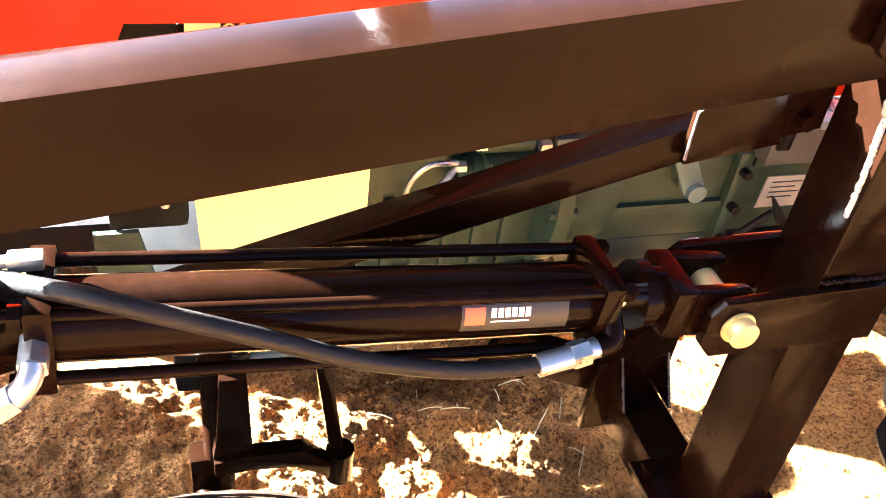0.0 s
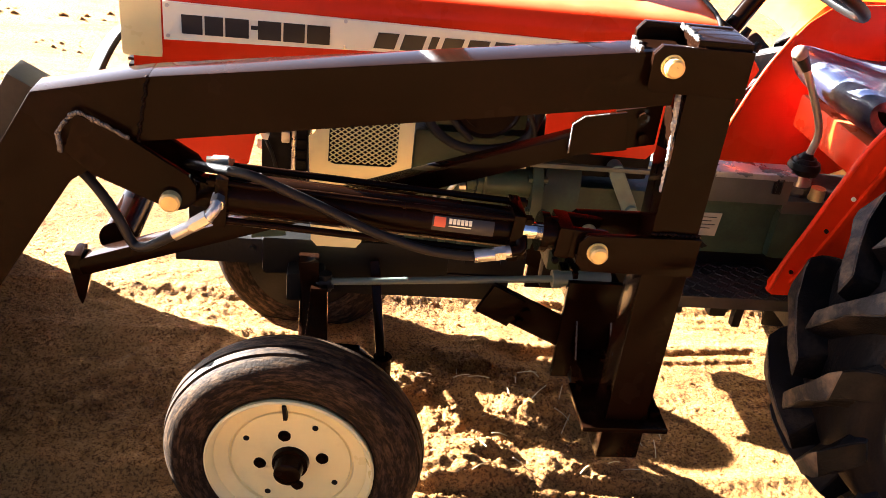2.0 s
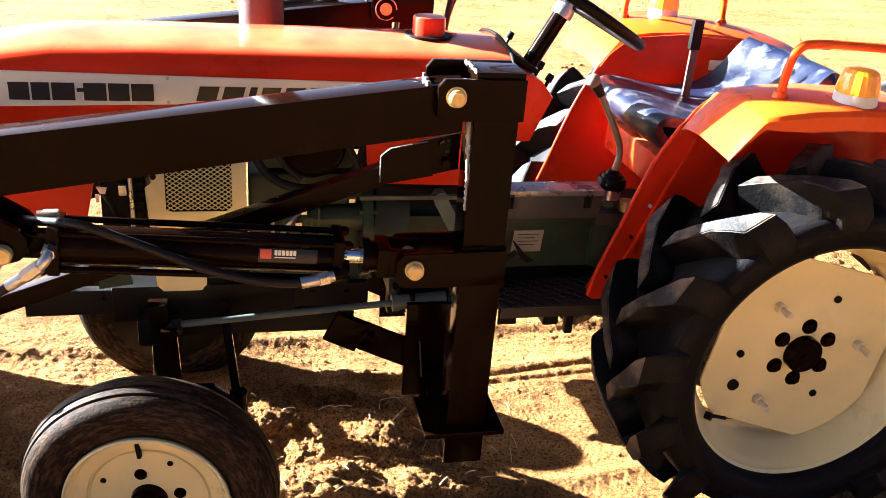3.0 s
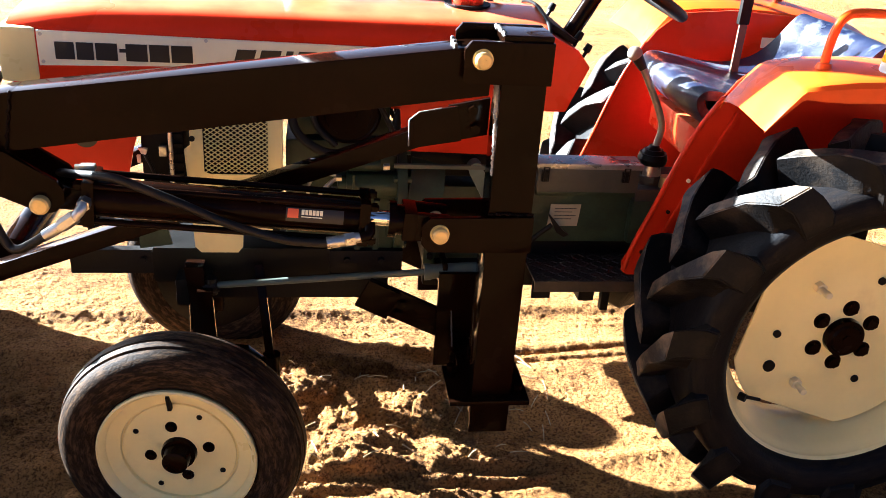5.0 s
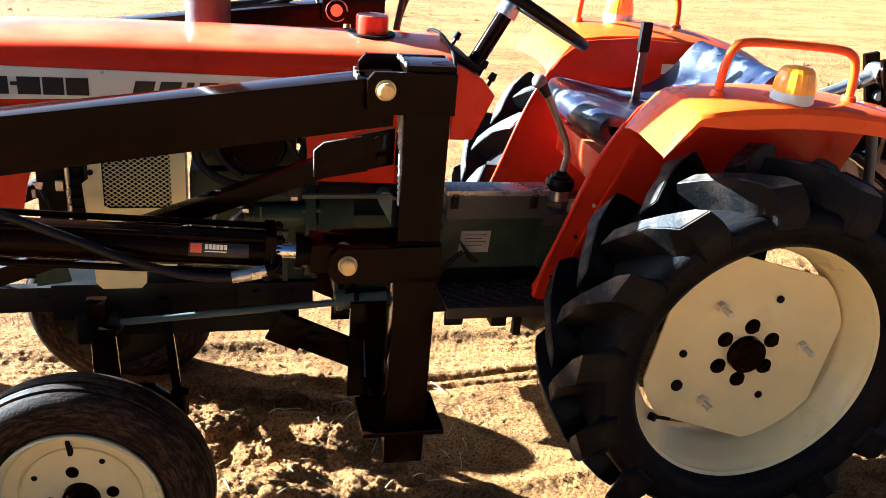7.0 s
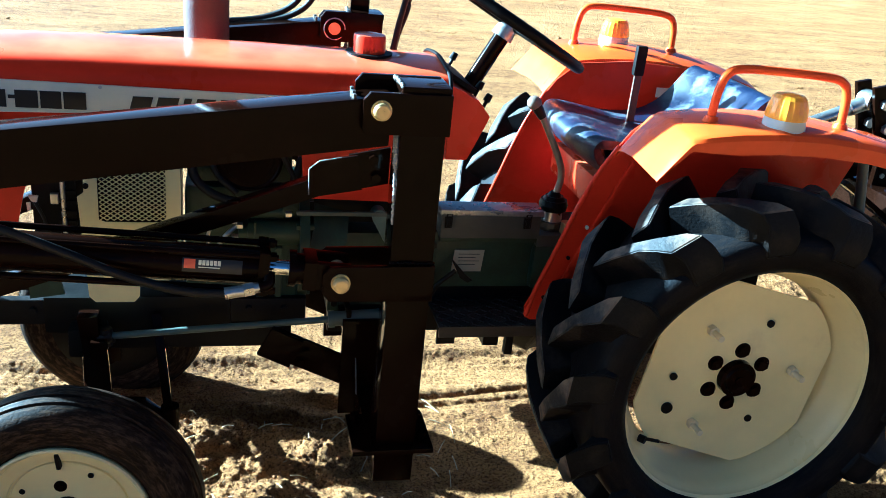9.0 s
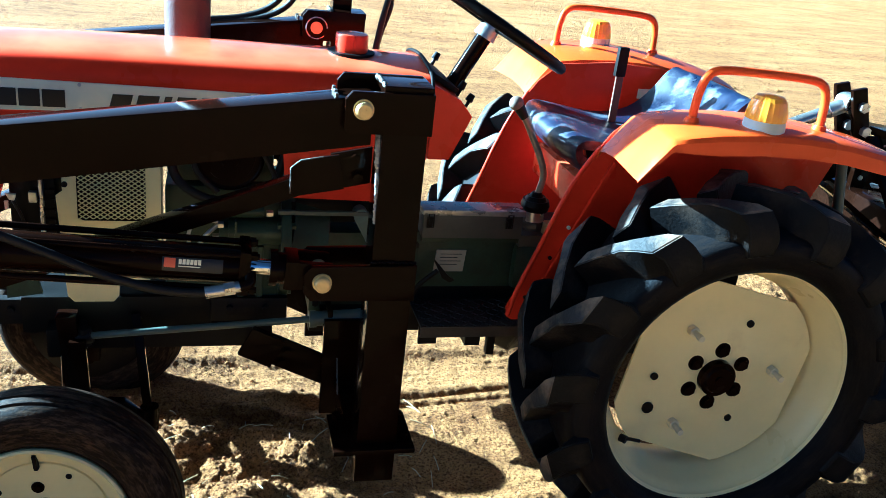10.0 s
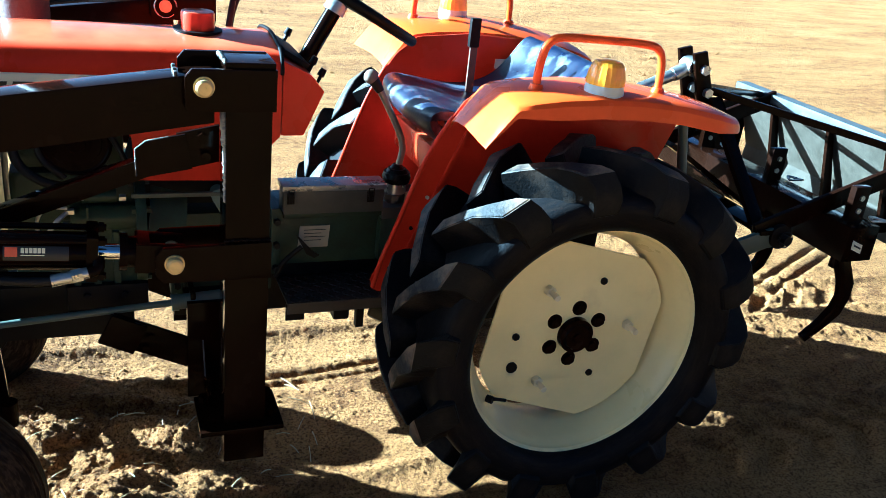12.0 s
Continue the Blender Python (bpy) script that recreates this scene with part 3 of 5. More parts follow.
# cream nose corner and red chin
bm = B()
box(bm, -0.846, -0.772, HY0 - 0.003, HY1 + 0.003, 0.932, 1.042, 0.012)
nose = part("nose_frame", bm, CREAM, hood, "cream grille surround", 35)
bm = B()
for k in range(9):
    z = 0.83 + k * 0.012
    box(bm, -0.842, -0.832, HY0 + 0.03, HY1 - 0.03, z, z + 0.005)
part("grille_bars", bm, BLACK_MATT, hood)
# round badge
bm = B()
cyl(bm, (-0.70, HY0 - 0.002, 0.825), (-0.70, HY0 + 0.004, 0.825), 0.026, n=32)
badge = part("badge", bm, LETTER, hood, "round black badge", 35)
bm = B()
for dx in (-0.011, 0.0, 0.011):
    box(bm, -0.70 + dx - 0.004, -0.70 + dx + 0.004, HY0 - 0.004, HY0 - 0.0015, 0.819, 0.831)
part("badge_marks", bm, WHITE, badge)

# cowl behind the hood, with its black edge trim and instrument panel
bm = B()
prism(bm, [(0.252, 0.935), (0.252, 1.066), (0.314, 1.036), (0.345, 1.0), (0.302, 0.90), (0.25, 0.90)], HY0, HY1, 0.008)
cowl = part("cowl", bm, RED, tractor, "red cowl under the steering wheel", 35)
bm = B()
trim_path = [(0.25, HY0 - 0.002, 1.035), (0.25, HY0 + 0.001, 1.056), (0.25, HY0 + 0.018, 1.077), (0.25, HY0 + 0.06, 1.089), (0.25, C, 1.098),
             (0.25, HY1 - 0.06, 1.089), (0.25, HY1 - 0.018, 1.077), (0.25, HY1, 1.056)]
hose(bm, trim_path, 0.0045, 8, 5)
part("edge_trim", bm, BLACK_MATT, cowl, "black rubber edge trim", 50)
bm = B()
beam(bm, (0.262, C, 1.074), (0.318, C, 1.042), 0.22, 0.012, 0.004)
part("instrument_panel", bm, BLACK_MATT, cowl, "black instrument panel", 35)
for px, py, pz in ((0.30, 0.57, 1.065), (0.325, 0.40, 1.036), (0.335, 0.36, 1.018)):
    bm = B()
    cyl(bm, (px, py, pz - 0.02), (px + 0.012, py, pz + 0.006), 0.004, n=10)
    cyl(bm, (px + 0.01, py, pz + 0.004), (px + 0.018, py, pz + 0.02), 0.009, 0.007, n=14)
    part("control_knob", bm, BLACK_MATT, cowl)
# fuel cap on a black disc that stands for its shaded recess
bm = B()
cyl(bm, (0.094, C, 1.086), (0.094, C, 1.0962), 0.052, n=32)
recess = part("cap_shade", bm, BLACK_MATT, hood, "black disc standing for the shaded recess round the fuel cap", 40)
bm = B()
prev = None
for r, z in ((0.036, 1.083), (0.036, 1.129), (0.034, 1.134), (0.028, 1.135), (0.0005, 1.135)):
    ring = [bm.verts.new((0.094 + r * (1 - 0.04 * (k % 16 == 0)) * math.cos(2 * math.pi * k / 64), 0.465 + r * (1 - 0.04 * (k % 16 == 0)) * math.sin(2 * math.pi * k / 64), z)) for k in range(64)]
    if prev:
        for k in range(64):
            bm.faces.new((prev[k], prev[(k + 1) % 64], ring[(k + 1) % 64], ring[k]))
    prev = ring
bmesh.ops.recalc_face_normals(bm, faces=bm.faces[:])
part("fuel_cap", bm, RED, hood, "red ribbed fuel cap", 35)
# muffler beside the hood
bm = B()
cyl(bm, (-0.26, 0.70, 0.95), (-0.26, 0.70, 1.55), 0.052, n=32)
cyl(bm, (-0.26, 0.70, 1.55), (-0.26, 0.70, 1.60), 0.052, 0.025, n=32)
cyl(bm, (-0.26, 0.70, 1.60), (-0.26, 0.70, 1.85), 0.022, n=24)
for z in (1.0, 1.45):
    cyl(bm, (-0.26, 0.70, z), (-0.26, 0.70, z + 0.015), 0.055, n=32)
part("muffler", bm, RUST, tractor, "rusty brown upright muffler", 40)
bm = B()
hose(bm, [(-0.26, 0.70, 0.98), (-0.26, 0.70, 0.90), (-0.25, 0.64, 0.86), (-0.24, 0.56, 0.85)], 0.02)
part("exhaust_pipe", bm, RUST, tractor, "", 60)

# steering
bm = B()
axis = Vector((0.48, 0, 0.877)).normalized()
wc = Vector((0.413, C, 1.181))
cyl(bm, wc - axis * 0.21, wc - axis * 0.03, 0.019, n=20)
part("steering_column", bm, BLACK, tractor, "black steering column", 50)
bm = B()
cyl(bm, wc - axis * 0.04, wc + axis * 0.008, 0.026, 0.02, n=20)
hub = part("steering_hub", bm, ZINC, tractor, "grey steering hub", 45)
sx = Vector((0, 1, 0))
sy = axis.cross(sx)
bm = B()
rim_pts = [wc + 0.185 * (math.cos(2 * math.pi * k / 56) * sx + math.sin(2 * math.pi * k / 56) * sy) for k in range(57)]
hose(bm, rim_pts, 0.0125, 10, 1, False)
wheel_rim = part("steering_wheel", bm, BLACK_MATT, tractor, "thin worn black steering wheel", 60)
for a in (90, 210, 330):
    bm = B()
    e = wc + 0.183 * (math.cos(radians(a)) * sx + math.sin(radians(a)) * sy)
    hose(bm, [wc - axis * 0.01, (wc + e) / 2 - axis * 0.006, e], 0.007, 8, 4)
    part("spoke", bm, BLACK_MATT, wheel_rim, "", 60)

# engine and gearbox
bm = B()
box(bm, -0.30, -0.05, 0.385, 0.55, 0.50, 0.80, 0.012)
engine = part("engine_block", bm, GREEN, tractor, "oily green cast engine block", 35)
part("cylinder_head", box(B(), -0.28, -0.07, 0.40, 0.53, 0.805, 0.93, 0.01), GREEN, engine, "", 35)
for k in range(5):
    part("cast_rib", box(B(), -0.27 + k * 0.042, -0.255 + k * 0.042, 0.375, 0.39, 0.53, 0.66, 0.003), GREEN, engine)
bm = B()
cyl(bm, (-0.165, 0.372, 0.70), (-0.05, 0.372, 0.70), 0.030, n=24)
cyl(bm, (-0.185, 0.372, 0.70), (-0.165, 0.372, 0.70), 0.022, n=20)
cyl(bm, (-0.16, 0.365, 0.752), (-0.09, 0.365, 0.752), 0.016, n=16)
box(bm, -0.152, -0.148, 0.338, 0.40, 0.668, 0.734)
starter = part("starter_motor", bm, GREEN, engine, "green starter motor", 40)
for p in ((-0.19, 0.358, 0.72), (-0.17, 0.35, 0.755), (-0.2, 0.362, 0.69), (-0.085, 0.348, 0.752)):
    part("terminal_nut", cyl(B(), p, (p[0] + 0.014, p[1], p[2]), 0.008, n=6), ZINC, starter)
bm = B()
hose(bm, [(-0.19, 0.355, 0.72), (-0.215, 0.34, 0.70), (-0.235, 0.35, 0.66), (-0.25, 0.37, 0.60)], 0.005)
hose(bm, [(-0.19, 0.352, 0.73), (-0.23, 0.34, 0.735), (-0.25, 0.35, 0.70), (-0.245, 0.37, 0.64)], 0.004)
part("battery_cable", bm, ZINC, engine, "", 60)
bm = B()
lathe(bm, [(0.02, 0.345), (0.050, 0.345), (0.052, 0.349), (0.062, 0.349), (0.066, 0.345), (0.072, 0.352), (0.072, 0.368), (0.05, 0.372), (0.05, 0.40), (0.0205, 0.40)], -0.165, 0.875, 48)
lathe(bm, [(0.0, 0.338), (0.018, 0.338), (0.018, 0.37), (0.0, 0.37)], -0.165, 0.875, 24)
part("pulley", bm, BLACK, engine, "shiny black round pulley", 35)
bm = B()
hose(bm, [(-0.29, 0.36, 0.90), (-0.275, 0.35, 0.83), (-0.22, 0.34, 0.79), (-0.15, 0.34, 0.785), (-0.08, 0.345, 0.81), (-0.05, 0.36, 0.88)], 0.010)
hose(bm, [(-0.24, 0.37, 0.93), (-0.235, 0.35, 0.85), (-0.19, 0.345, 0.80)], 0.007)
hose(bm, [(-0.10, 0.335, 0.90), (-0.07, 0.335, 0.84), (-0.06, 0.345, 0.78)], 0.006)
part("coolant_hose", bm, HOSE, engine, "", 60)
bm = B()
cyl(bm, (-0.052, C, 0.655), (-0.03, C, 0.655), 0.145, n=40)
cyl(bm, (-0.03, C, 0.655), (0.05, C, 0.645), 0.125, 0.115, n=40)
for k in range(12):
    a = 2 * math.pi * k / 12
    cyl(bm, (-0.06, C + 0.134 * math.cos(a), 0.655 + 0.134 * math.sin(a)), (-0.02, C + 0.134 * math.cos(a), 0.655 + 0.134 * math.sin(a)), 0.008, n=6)
part("clutch_housing", bm, GREEN, tractor, "green bolted clutch housing", 35)
bm = B()
box(bm, 0.03, 0.62, 0.398, 0.532, 0.545, 0.69, 0.02)
gearbox = part("gearbox_housing", bm, GREEN, tractor, "dirty green gearbox housing", 35)
part("lower_case", box(B(), 0.03, 0.62, 0.445, 0.485, 0.40, 0.555, 0.015), IRON, gearbox, "", 35)
part("front_case", box(B(), 0.05, 0.26, 0.398, 0.532, 0.48, 0.55, 0.015), GREEN, gearbox, "", 35)
for x0, x1, y, z0, z1 in ((0.02, 0.05, 0.378, 0.49, 0.71), (0.25, 0.275, 0.382, 0.53, 0.70)):
    part("bolted_flange", box(B(), x0, x1, y, 2 * C - y, z0, z1, 0.008), GREEN, gearbox, "", 35)
part("cast_rib", box(B(), 0.05, 0.25, 0.388, 0.54, 0.60, 0.615, 0.004), GREEN, gearbox, "", 35)
part("cast_rib", box(B(), 0.28, 0.60, 0.385, 0.545, 0.672, 0.688, 0.006), GREEN, gearbox, "", 35)
part("rear_case", box(B(), 0.515, 0.62, 0.375, 0.555, 0.55, 0.668, 0.02), GREEN, gearbox, "", 35)
for x, z in ((0.035, 0.52), (0.035, 0.56), (0.035, 0.64), (0.035, 0.69), (0.2625, 0.55), (0.2625, 0.61), (0.2625, 0.67)):
    part("bolt", cyl(B(), (x, 0.367, z), (x, 0.384, z), 0.008, n=6), IRON, gearbox)
bm = B()
prism(bm, [(0.318, 0.592), (0.392, 0.592), (0.396, 0.648), (0.322, 0.648)], 0.3945, 0.3975)
plate = part("data_label", bm, PAPER, gearbox, "worn whitish paper label")
bm = B()
for k in range(4):
    z = 0.638 - k * 0.009
    box(bm, 0.332, 0.385 - 0.01 * (k % 2), 0.3930, 0.3948, z - 0.0006, z + 0.0006)
part("print_bars", bm, LETTER, plate)
# clutch pedal link and arm
bm = B()
beam(bm, (0.125, 0.365, 0.745), (0.175, 0.365, 0.655), 0.008, 0.032, 0.003)
cyl(bm, (0.125, 0.352, 0.748), (0.125, 0.385, 0.748), 0.016, n=18)
cyl(bm, (0.175, 0.352, 0.655), (0.175, 0.385, 0.655), 0.014, n=18)
part("clutch_arm", bm, TEAL, gearbox, "pale teal lever arm", 35)
bm = B()
hose(bm, [(0.262, 0.37, 0.53), (0.278, 0.36, 0.572), (0.318, 0.355, 0.612)], 0.006)
prism(bm, [(0.305, 0.642), (0.311, 0.638), (0.345, 0.60), (0.362, 0.588), (0.350, 0.582), (0.33, 0.594)], 0.352, 0.358)
part("pedal", bm, IRON, gearbox, "dark worn foot pedal", 50)
bm = B()
box(bm, -0.06, 0.20, 0.35, 0.36, 0.748, 0.758, 0.002)
part("support_rail", bm, GREYLINK, tractor, "thin pale support rail")
bm = B()
box(bm, -0.05, 0.21, 0.40, 0.53, 0.71, 0.80, 0.02)
part("tank_tray", bm, BLACK_MATT, tractor, "", 35)

# beige side screen with its wire mesh
bm = B()
sc_y = 0.330
prism(bm, [(-0.505, 0.93), (-0.47, 0.93), (-0.47, 0.74), (-0.458, 0.735), (-0.348, 0.735), (-0.335, 0.745), (-0.335, 0.93), (-0.305, 0.93), (-0.305, 0.66), (-0.33, 0.60), (-0.392, 0.60),
            (-0.394, 0.562), (-0.405, 0.548), (-0.485, 0.548), (-0.498, 0.562), (-0.505, 0.70), (-0.51, 0.79), (-0.497, 0.80), (-0.497, 0.85), (-0.505, 0.86)], sc_y, sc_y + 0.003)
screen = part("side_screen", bm, CREAM, tractor, "cream sheet-metal fan screen with mesh window")
bm = B()
k = 0
z = 0.738
while z < 0.93:
    x = -0.468
    while x < -0.337:
        for dx in (0.007, -0.007):
            x0 = x + 0.007
            hose(bm, [(x0 + dx, sc_y + 0.004, z), (x0, sc_y + 0.004, z + 0.005)], 0.0011, 4, 1, False)
            hose(bm, [(x0, sc_y + 0.004, z + 0.005), (x0 + dx, sc_y + 0.004, z + 0.010)], 0.0011, 4, 1, False)
        x += 0.014
    z += 0.010
part("wire_mesh", bm, CREAM, screen, "cream expanded-metal mesh")["kind"] = "stuff"
bm = B()
cyl(bm, (-0.492, sc_y - 0.004, 0.815), (-0.492, sc_y, 0.815), 0.006, n=12)
part("screen_hole", bm, BLACK_MATT, screen)
# radiator and clutter ahead of it
bm = B()
box(bm, -0.485, -0.312, 0.365, 0.565, 0.58, 0.93, 0.01)
part("radiator", bm, BLACK_MATT, tractor, "", 35)
bm = B()
box(bm, -0.602, -0.512, 0.35, 0.58, 0.66, 0.93, 0.01)
battery = part("battery", bm, BLACK_MATT, tractor, "dark battery box behind the nose", 35)
for k in range(7):
    part("battery_rib", box(B(), -0.548, -0.515, 0.345, 0.3495, 0.70 + k * 0.022, 0.709 + k * 0.022), BLACK_MATT, battery)
bm = B()
cyl(bm, (-0.538, 0.338, 0.70), (-0.538, 0.338, 0.86), 0.005, n=12)
box(bm, -0.562, -0.546, 0.332, 0.345, 0.772, 0.795, 0.003)
part("battery_clamp", bm, ZINC, battery, "bright metal battery clamp", 45)
bm = B()
hose(bm, [(-0.597, 0.336, 0.790), (-0.588, 0.334, 0.768), (-0.579, 0.336, 0.745), (-0.572, 0.34, 0.715)], 0.0035)
part("battery_lead", bm, HOSE, battery, "", 60)
part("cable_shoe", prism(B(), [(-0.605, 0.792), (-0.584, 0.790), (-0.588, 0.776), (-0.598, 0.778)], 0.330, 0.337, 0.002), WHITE, battery, "pale plastic cable shoe")
part("cable_clip", prism(B(), [(-0.608, 0.775), (-0.600, 0.775), (-0.600, 0.758), (-0.607, 0.758)], 0.330, 0.337, 0.002), WHITE, battery)

# chassis rails and front axle
for side in (False, True):
    MIRROR[0] = side
    bm = B()
    box(bm, -0.78, -0.03, 0.368, 0.392, 0.475, 0.535, 0.004)
    rail = part("chassis_rail", bm, IRON, tractor, "dark chassis rail", 35)
    part("side_skirt", box(B(), -0.50, -0.062, 0.366, 0.376, 0.412, 0.474, 0.003), IRON, rail, "brown-stained steel skirt", 35)
    for x in (-0.08, -0.16, -0.62):
        part("bolt", cyl(B(), (x, 0.358, 0.512), (x, 0.369, 0.512), 0.008, n=6), IRON, rail)
MIRROR[0] = False
bm = B()
box(bm, -0.31, -0.06, 0.40, 0.53, 0.43, 0.52, 0.02)
part("oil_sump", bm, IRON, tractor, "", 35)
bm = B()
box(bm, -0.545, -0.465, 0.31, 2 * C - 0.31, 0.42, 0.49, 0.012)
box(bm, -0.60, -0.20, 0.36, 2 * C - 0.36, 0.455, 0.545, 0.012)
part("front_axle", bm, BLACK_MATT, tractor, "black front axle beam", 35)
bm = B()
prism(bm, [(-0.62, 0.66), (-0.57, 0.66), (-0.55, 0.56), (-0.62, 0.55)], 0.345, 0.353)
part("side_bracket", bm, GREEN, tractor, "green bracket on the chassis")


def front_wheel():
    cx, cz = -0.513, 0.237
    rim_prof = [(0.170, 0.010), (0.174, 0.013), (0.174, 0.020), (0.166, 0.026), (0.158, 0.040), (0.156, 0.085), (0.166, 0.098), (0.170, 0.106),
                (0.163, 0.106), (0.151, 0.085), (0.151, 0.045), (0.156, 0.034), (0.162, 0.020)]
    rim_prof = [(r * 0.945, y - 0.012) for r, y in rim_prof]
    rim = part("front_wheel", lathe(B(), rim_prof, cx, cz, 72), CREAM, tractor, "cream front wheel with ribbed dusty tyre", 40)
    disc = [(0.0, 0.052), (0.05, 0.052), (0.062, 0.054), (0.116, 0.054), (0.1175, 0.058), (0.1215, 0.058), (0.123, 0.052), (0.140, 0.046), (0.149, 0.044),
            (0.149, 0.050), (0.128, 0.058), (0.122, 0.065), (0.06, 0.062), (0.0, 0.060)]
    disc = [(r, y - 0.027) for r, y in disc]
    part("wheel_disc", lathe(B(), disc, cx, cz, 72, False), CREAM, rim, "", 40)
    tyre = [(0.160, 0.008), (0.172, 0.000), (0.190, -0.006), (0.208, -0.007), (0.224, -0.002), (0.236, 0.010), (0.2415, 0.020),
            (0.2395, 0.022), (0.2395, 0.026), (0.2445, 0.028), (0.2475, 0.042), (0.2445, 0.043), (0.2445, 0.047), (0.249, 0.048),
            (0.250, 0.072), (0.2455, 0.073), (0.2455, 0.077), (0.2475, 0.078), (0.2445, 0.092), (0.2395, 0.094), (0.2395, 0.098), (0.2415, 0.100),
            (0.236, 0.110), (0.224, 0.122), (0.208, 0.127), (0.190, 0.126), (0.172, 0.120), (0.160, 0.112), (0.156, 0.06)]
    tyre = [(r * 1.028, 0.004 + (y if y < 0.06 else 0.06 + (y - 0.06) * 0.8)) for r, y in tyre]
    part("tyre", lathe(B(), tyre, cx, cz, 96), RUBBER_WORN, rim, "worn ribbed tyre caked with dry mud", 50)
    bm = B()
    cyl(bm, (cx, 0.027, cz), (cx, 0.013, cz), 0.037, 0.035, n=32)
    cyl(bm, (cx, 0.013, cz), (cx, -0.015, cz), 0.029, 0.026, n=32)
    cyl(bm, (cx, -0.015, cz), (cx, -0.019, cz), 0.026, 0.019, n=32)
    part("hub_cap", bm, BLACK, rim, "black hub cap", 35)
    for a in (103, 193, 283, 13):
        x, z = ring_at(cx, cz, 0.062, a)
        bm = B()
        cyl(bm, (x, 0.0275, z), (x, 0.0245, z), 0.0125, n=20)
        cyl(bm, (x, 0.027, z), (x, 0.019, z), 0.0085, n=6)
        part("wheel_nut", bm, BLACK, rim)
    for a in (63, 153, 243, 333):
        x, z = ring_at(cx, cz, 0.098, a)
        part("disc_hole", cyl(B(), (x, 0.0275, z), (x, 0.0255, z), 0.006, n=14), BLACK_MATT, rim)
    bm = B()
    box(bm, -0.004, 0.004, 0.014, 0.027, 0.108, 0.142, 0.002, Matrix.Translation((cx, 0, cz)) @ Matrix.Rotation(radians(-6), 4, "Y"))
    part("valve", bm, BLACK_MATT, rim, "black rubber valve")
    # both front wheels are steered a little
    y = 2 * MIDDLE[0] if MIRROR[0] else 0.0
    rim.matrix_basis = Matrix.Translation((cx, y, cz)) @ Matrix.Rotation(radians(-7.0), 4, "Z") @ Matrix.Translation((-cx, -y, -cz))


def front_wheel_shade():
    cx, cz = -0.507, 0.237
    # added dark disc covers the cream, standing for shade inside the wheel
    part("shade_disc", lathe(B(), [(0.0, 0.070), (0.148, 0.070), (0.150, 0.1075), (0.176, 0.1075), (0.176, 0.1105), (0.10, 0.116), (0.06, 0.125), (0.0, 0.125)], cx, cz, 40, False), IRON, tractor, "dark dished disc standing for shade inside the front wheel", 40)


def front_spindle():
    bm = B()
    cyl(bm, (-0.497, 0.30, 0.30), (-0.497, 0.315, 0.52), 0.019, n=18)
    cyl(bm, (-0.510, 0.30, 0.237), (-0.513, 0.05, 0.237), 0.022, n=18)
    box(bm, -0.535, -0.475, 0.285, 0.32, 0.235, 0.31, 0.008)
    sp = part("spindle", bm, BLACK, tractor, "black steering spindle", 35)
    bm = B()
    prism(bm, [(-0.520, 0.53), (-0.478, 0.53), (-0.468, 0.315), (-0.498, 0.315)], 0.290, 0.332, 0.003)
    part("kingpin_plate", bm, BLACK, sp, "", 35)
    bm = B()
    prism(bm, [(-0.492, 0.485), (-0.458, 0.485), (-0.452, 0.345), (-0.458, 0.322), (-0.500, 0.315), (-0.505, 0.34), (-0.500, 0.37)], 0.262, 0.280, 0.004)
    part("steering_arm", bm, BLACK, sp, "", 35)
    bm = B()
    prism(bm, [(-0.504, 0.336), (-0.458, 0.342), (-0.385, 0.338), (-0.345, 0.302), (-0.318, 0.300), (-0.315, 0.272), (-0.345, 0.270), (-0.395, 0.306), (-0.455, 0.312), (-0.504, 0.308)], 0.255, 0.279, 0.004)
    part("track_arm", bm, BLACK, sp, "", 35)
    bm = B()
    cyl(bm, (-0.332, 0.267, 0.262), (-0.332, 0.267, 0.318), 0.020, n=18)
    part("track_rod_end", bm, BLACK, sp, "", 40)
    bm = B()
    beam(bm, (-0.362, 0.348, 0.51), (-0.335, 0.272, 0.300), 0.020, 0.020, 0.003, up=(1, 0, 0))
    part("axle_stay", bm, BLACK, sp, "", 35)
    bm = B()
    hose(bm, [(-0.455, 0.30, 0.481), (0.03, 0.30, 0.516)], 0.0078, 12, 1, False)
    link = part("drag_link", bm, GREYLINK, tractor, "grey-green steering drag link", 50)
    bm = B()
    cyl(bm, (-0.478, 0.30, 0.472), (-0.45, 0.30, 0.482), 0.016, n=16)
    cyl(bm, (-0.463, 0.30, 0.46), (-0.463, 0.30, 0.50), 0.013, n=16)
    part("ball_joint", bm, IRON, link, "", 50)
    bm = B()
    cyl(bm, (0.025, 0.30, 0.516), (0.14, 0.30, 0.523), 0.017, n=16)
    cyl(bm, (0.015, 0.30, 0.515), (0.03, 0.30, 0.516), 0.0195, n=16)
    part("link_sleeve", bm, GREYLINK, link, "", 50)


for side in (False, True):
    MIRROR[0] = side
    front_wheel()
    front_wheel_shade()
    front_spindle()
MIRROR[0] = False


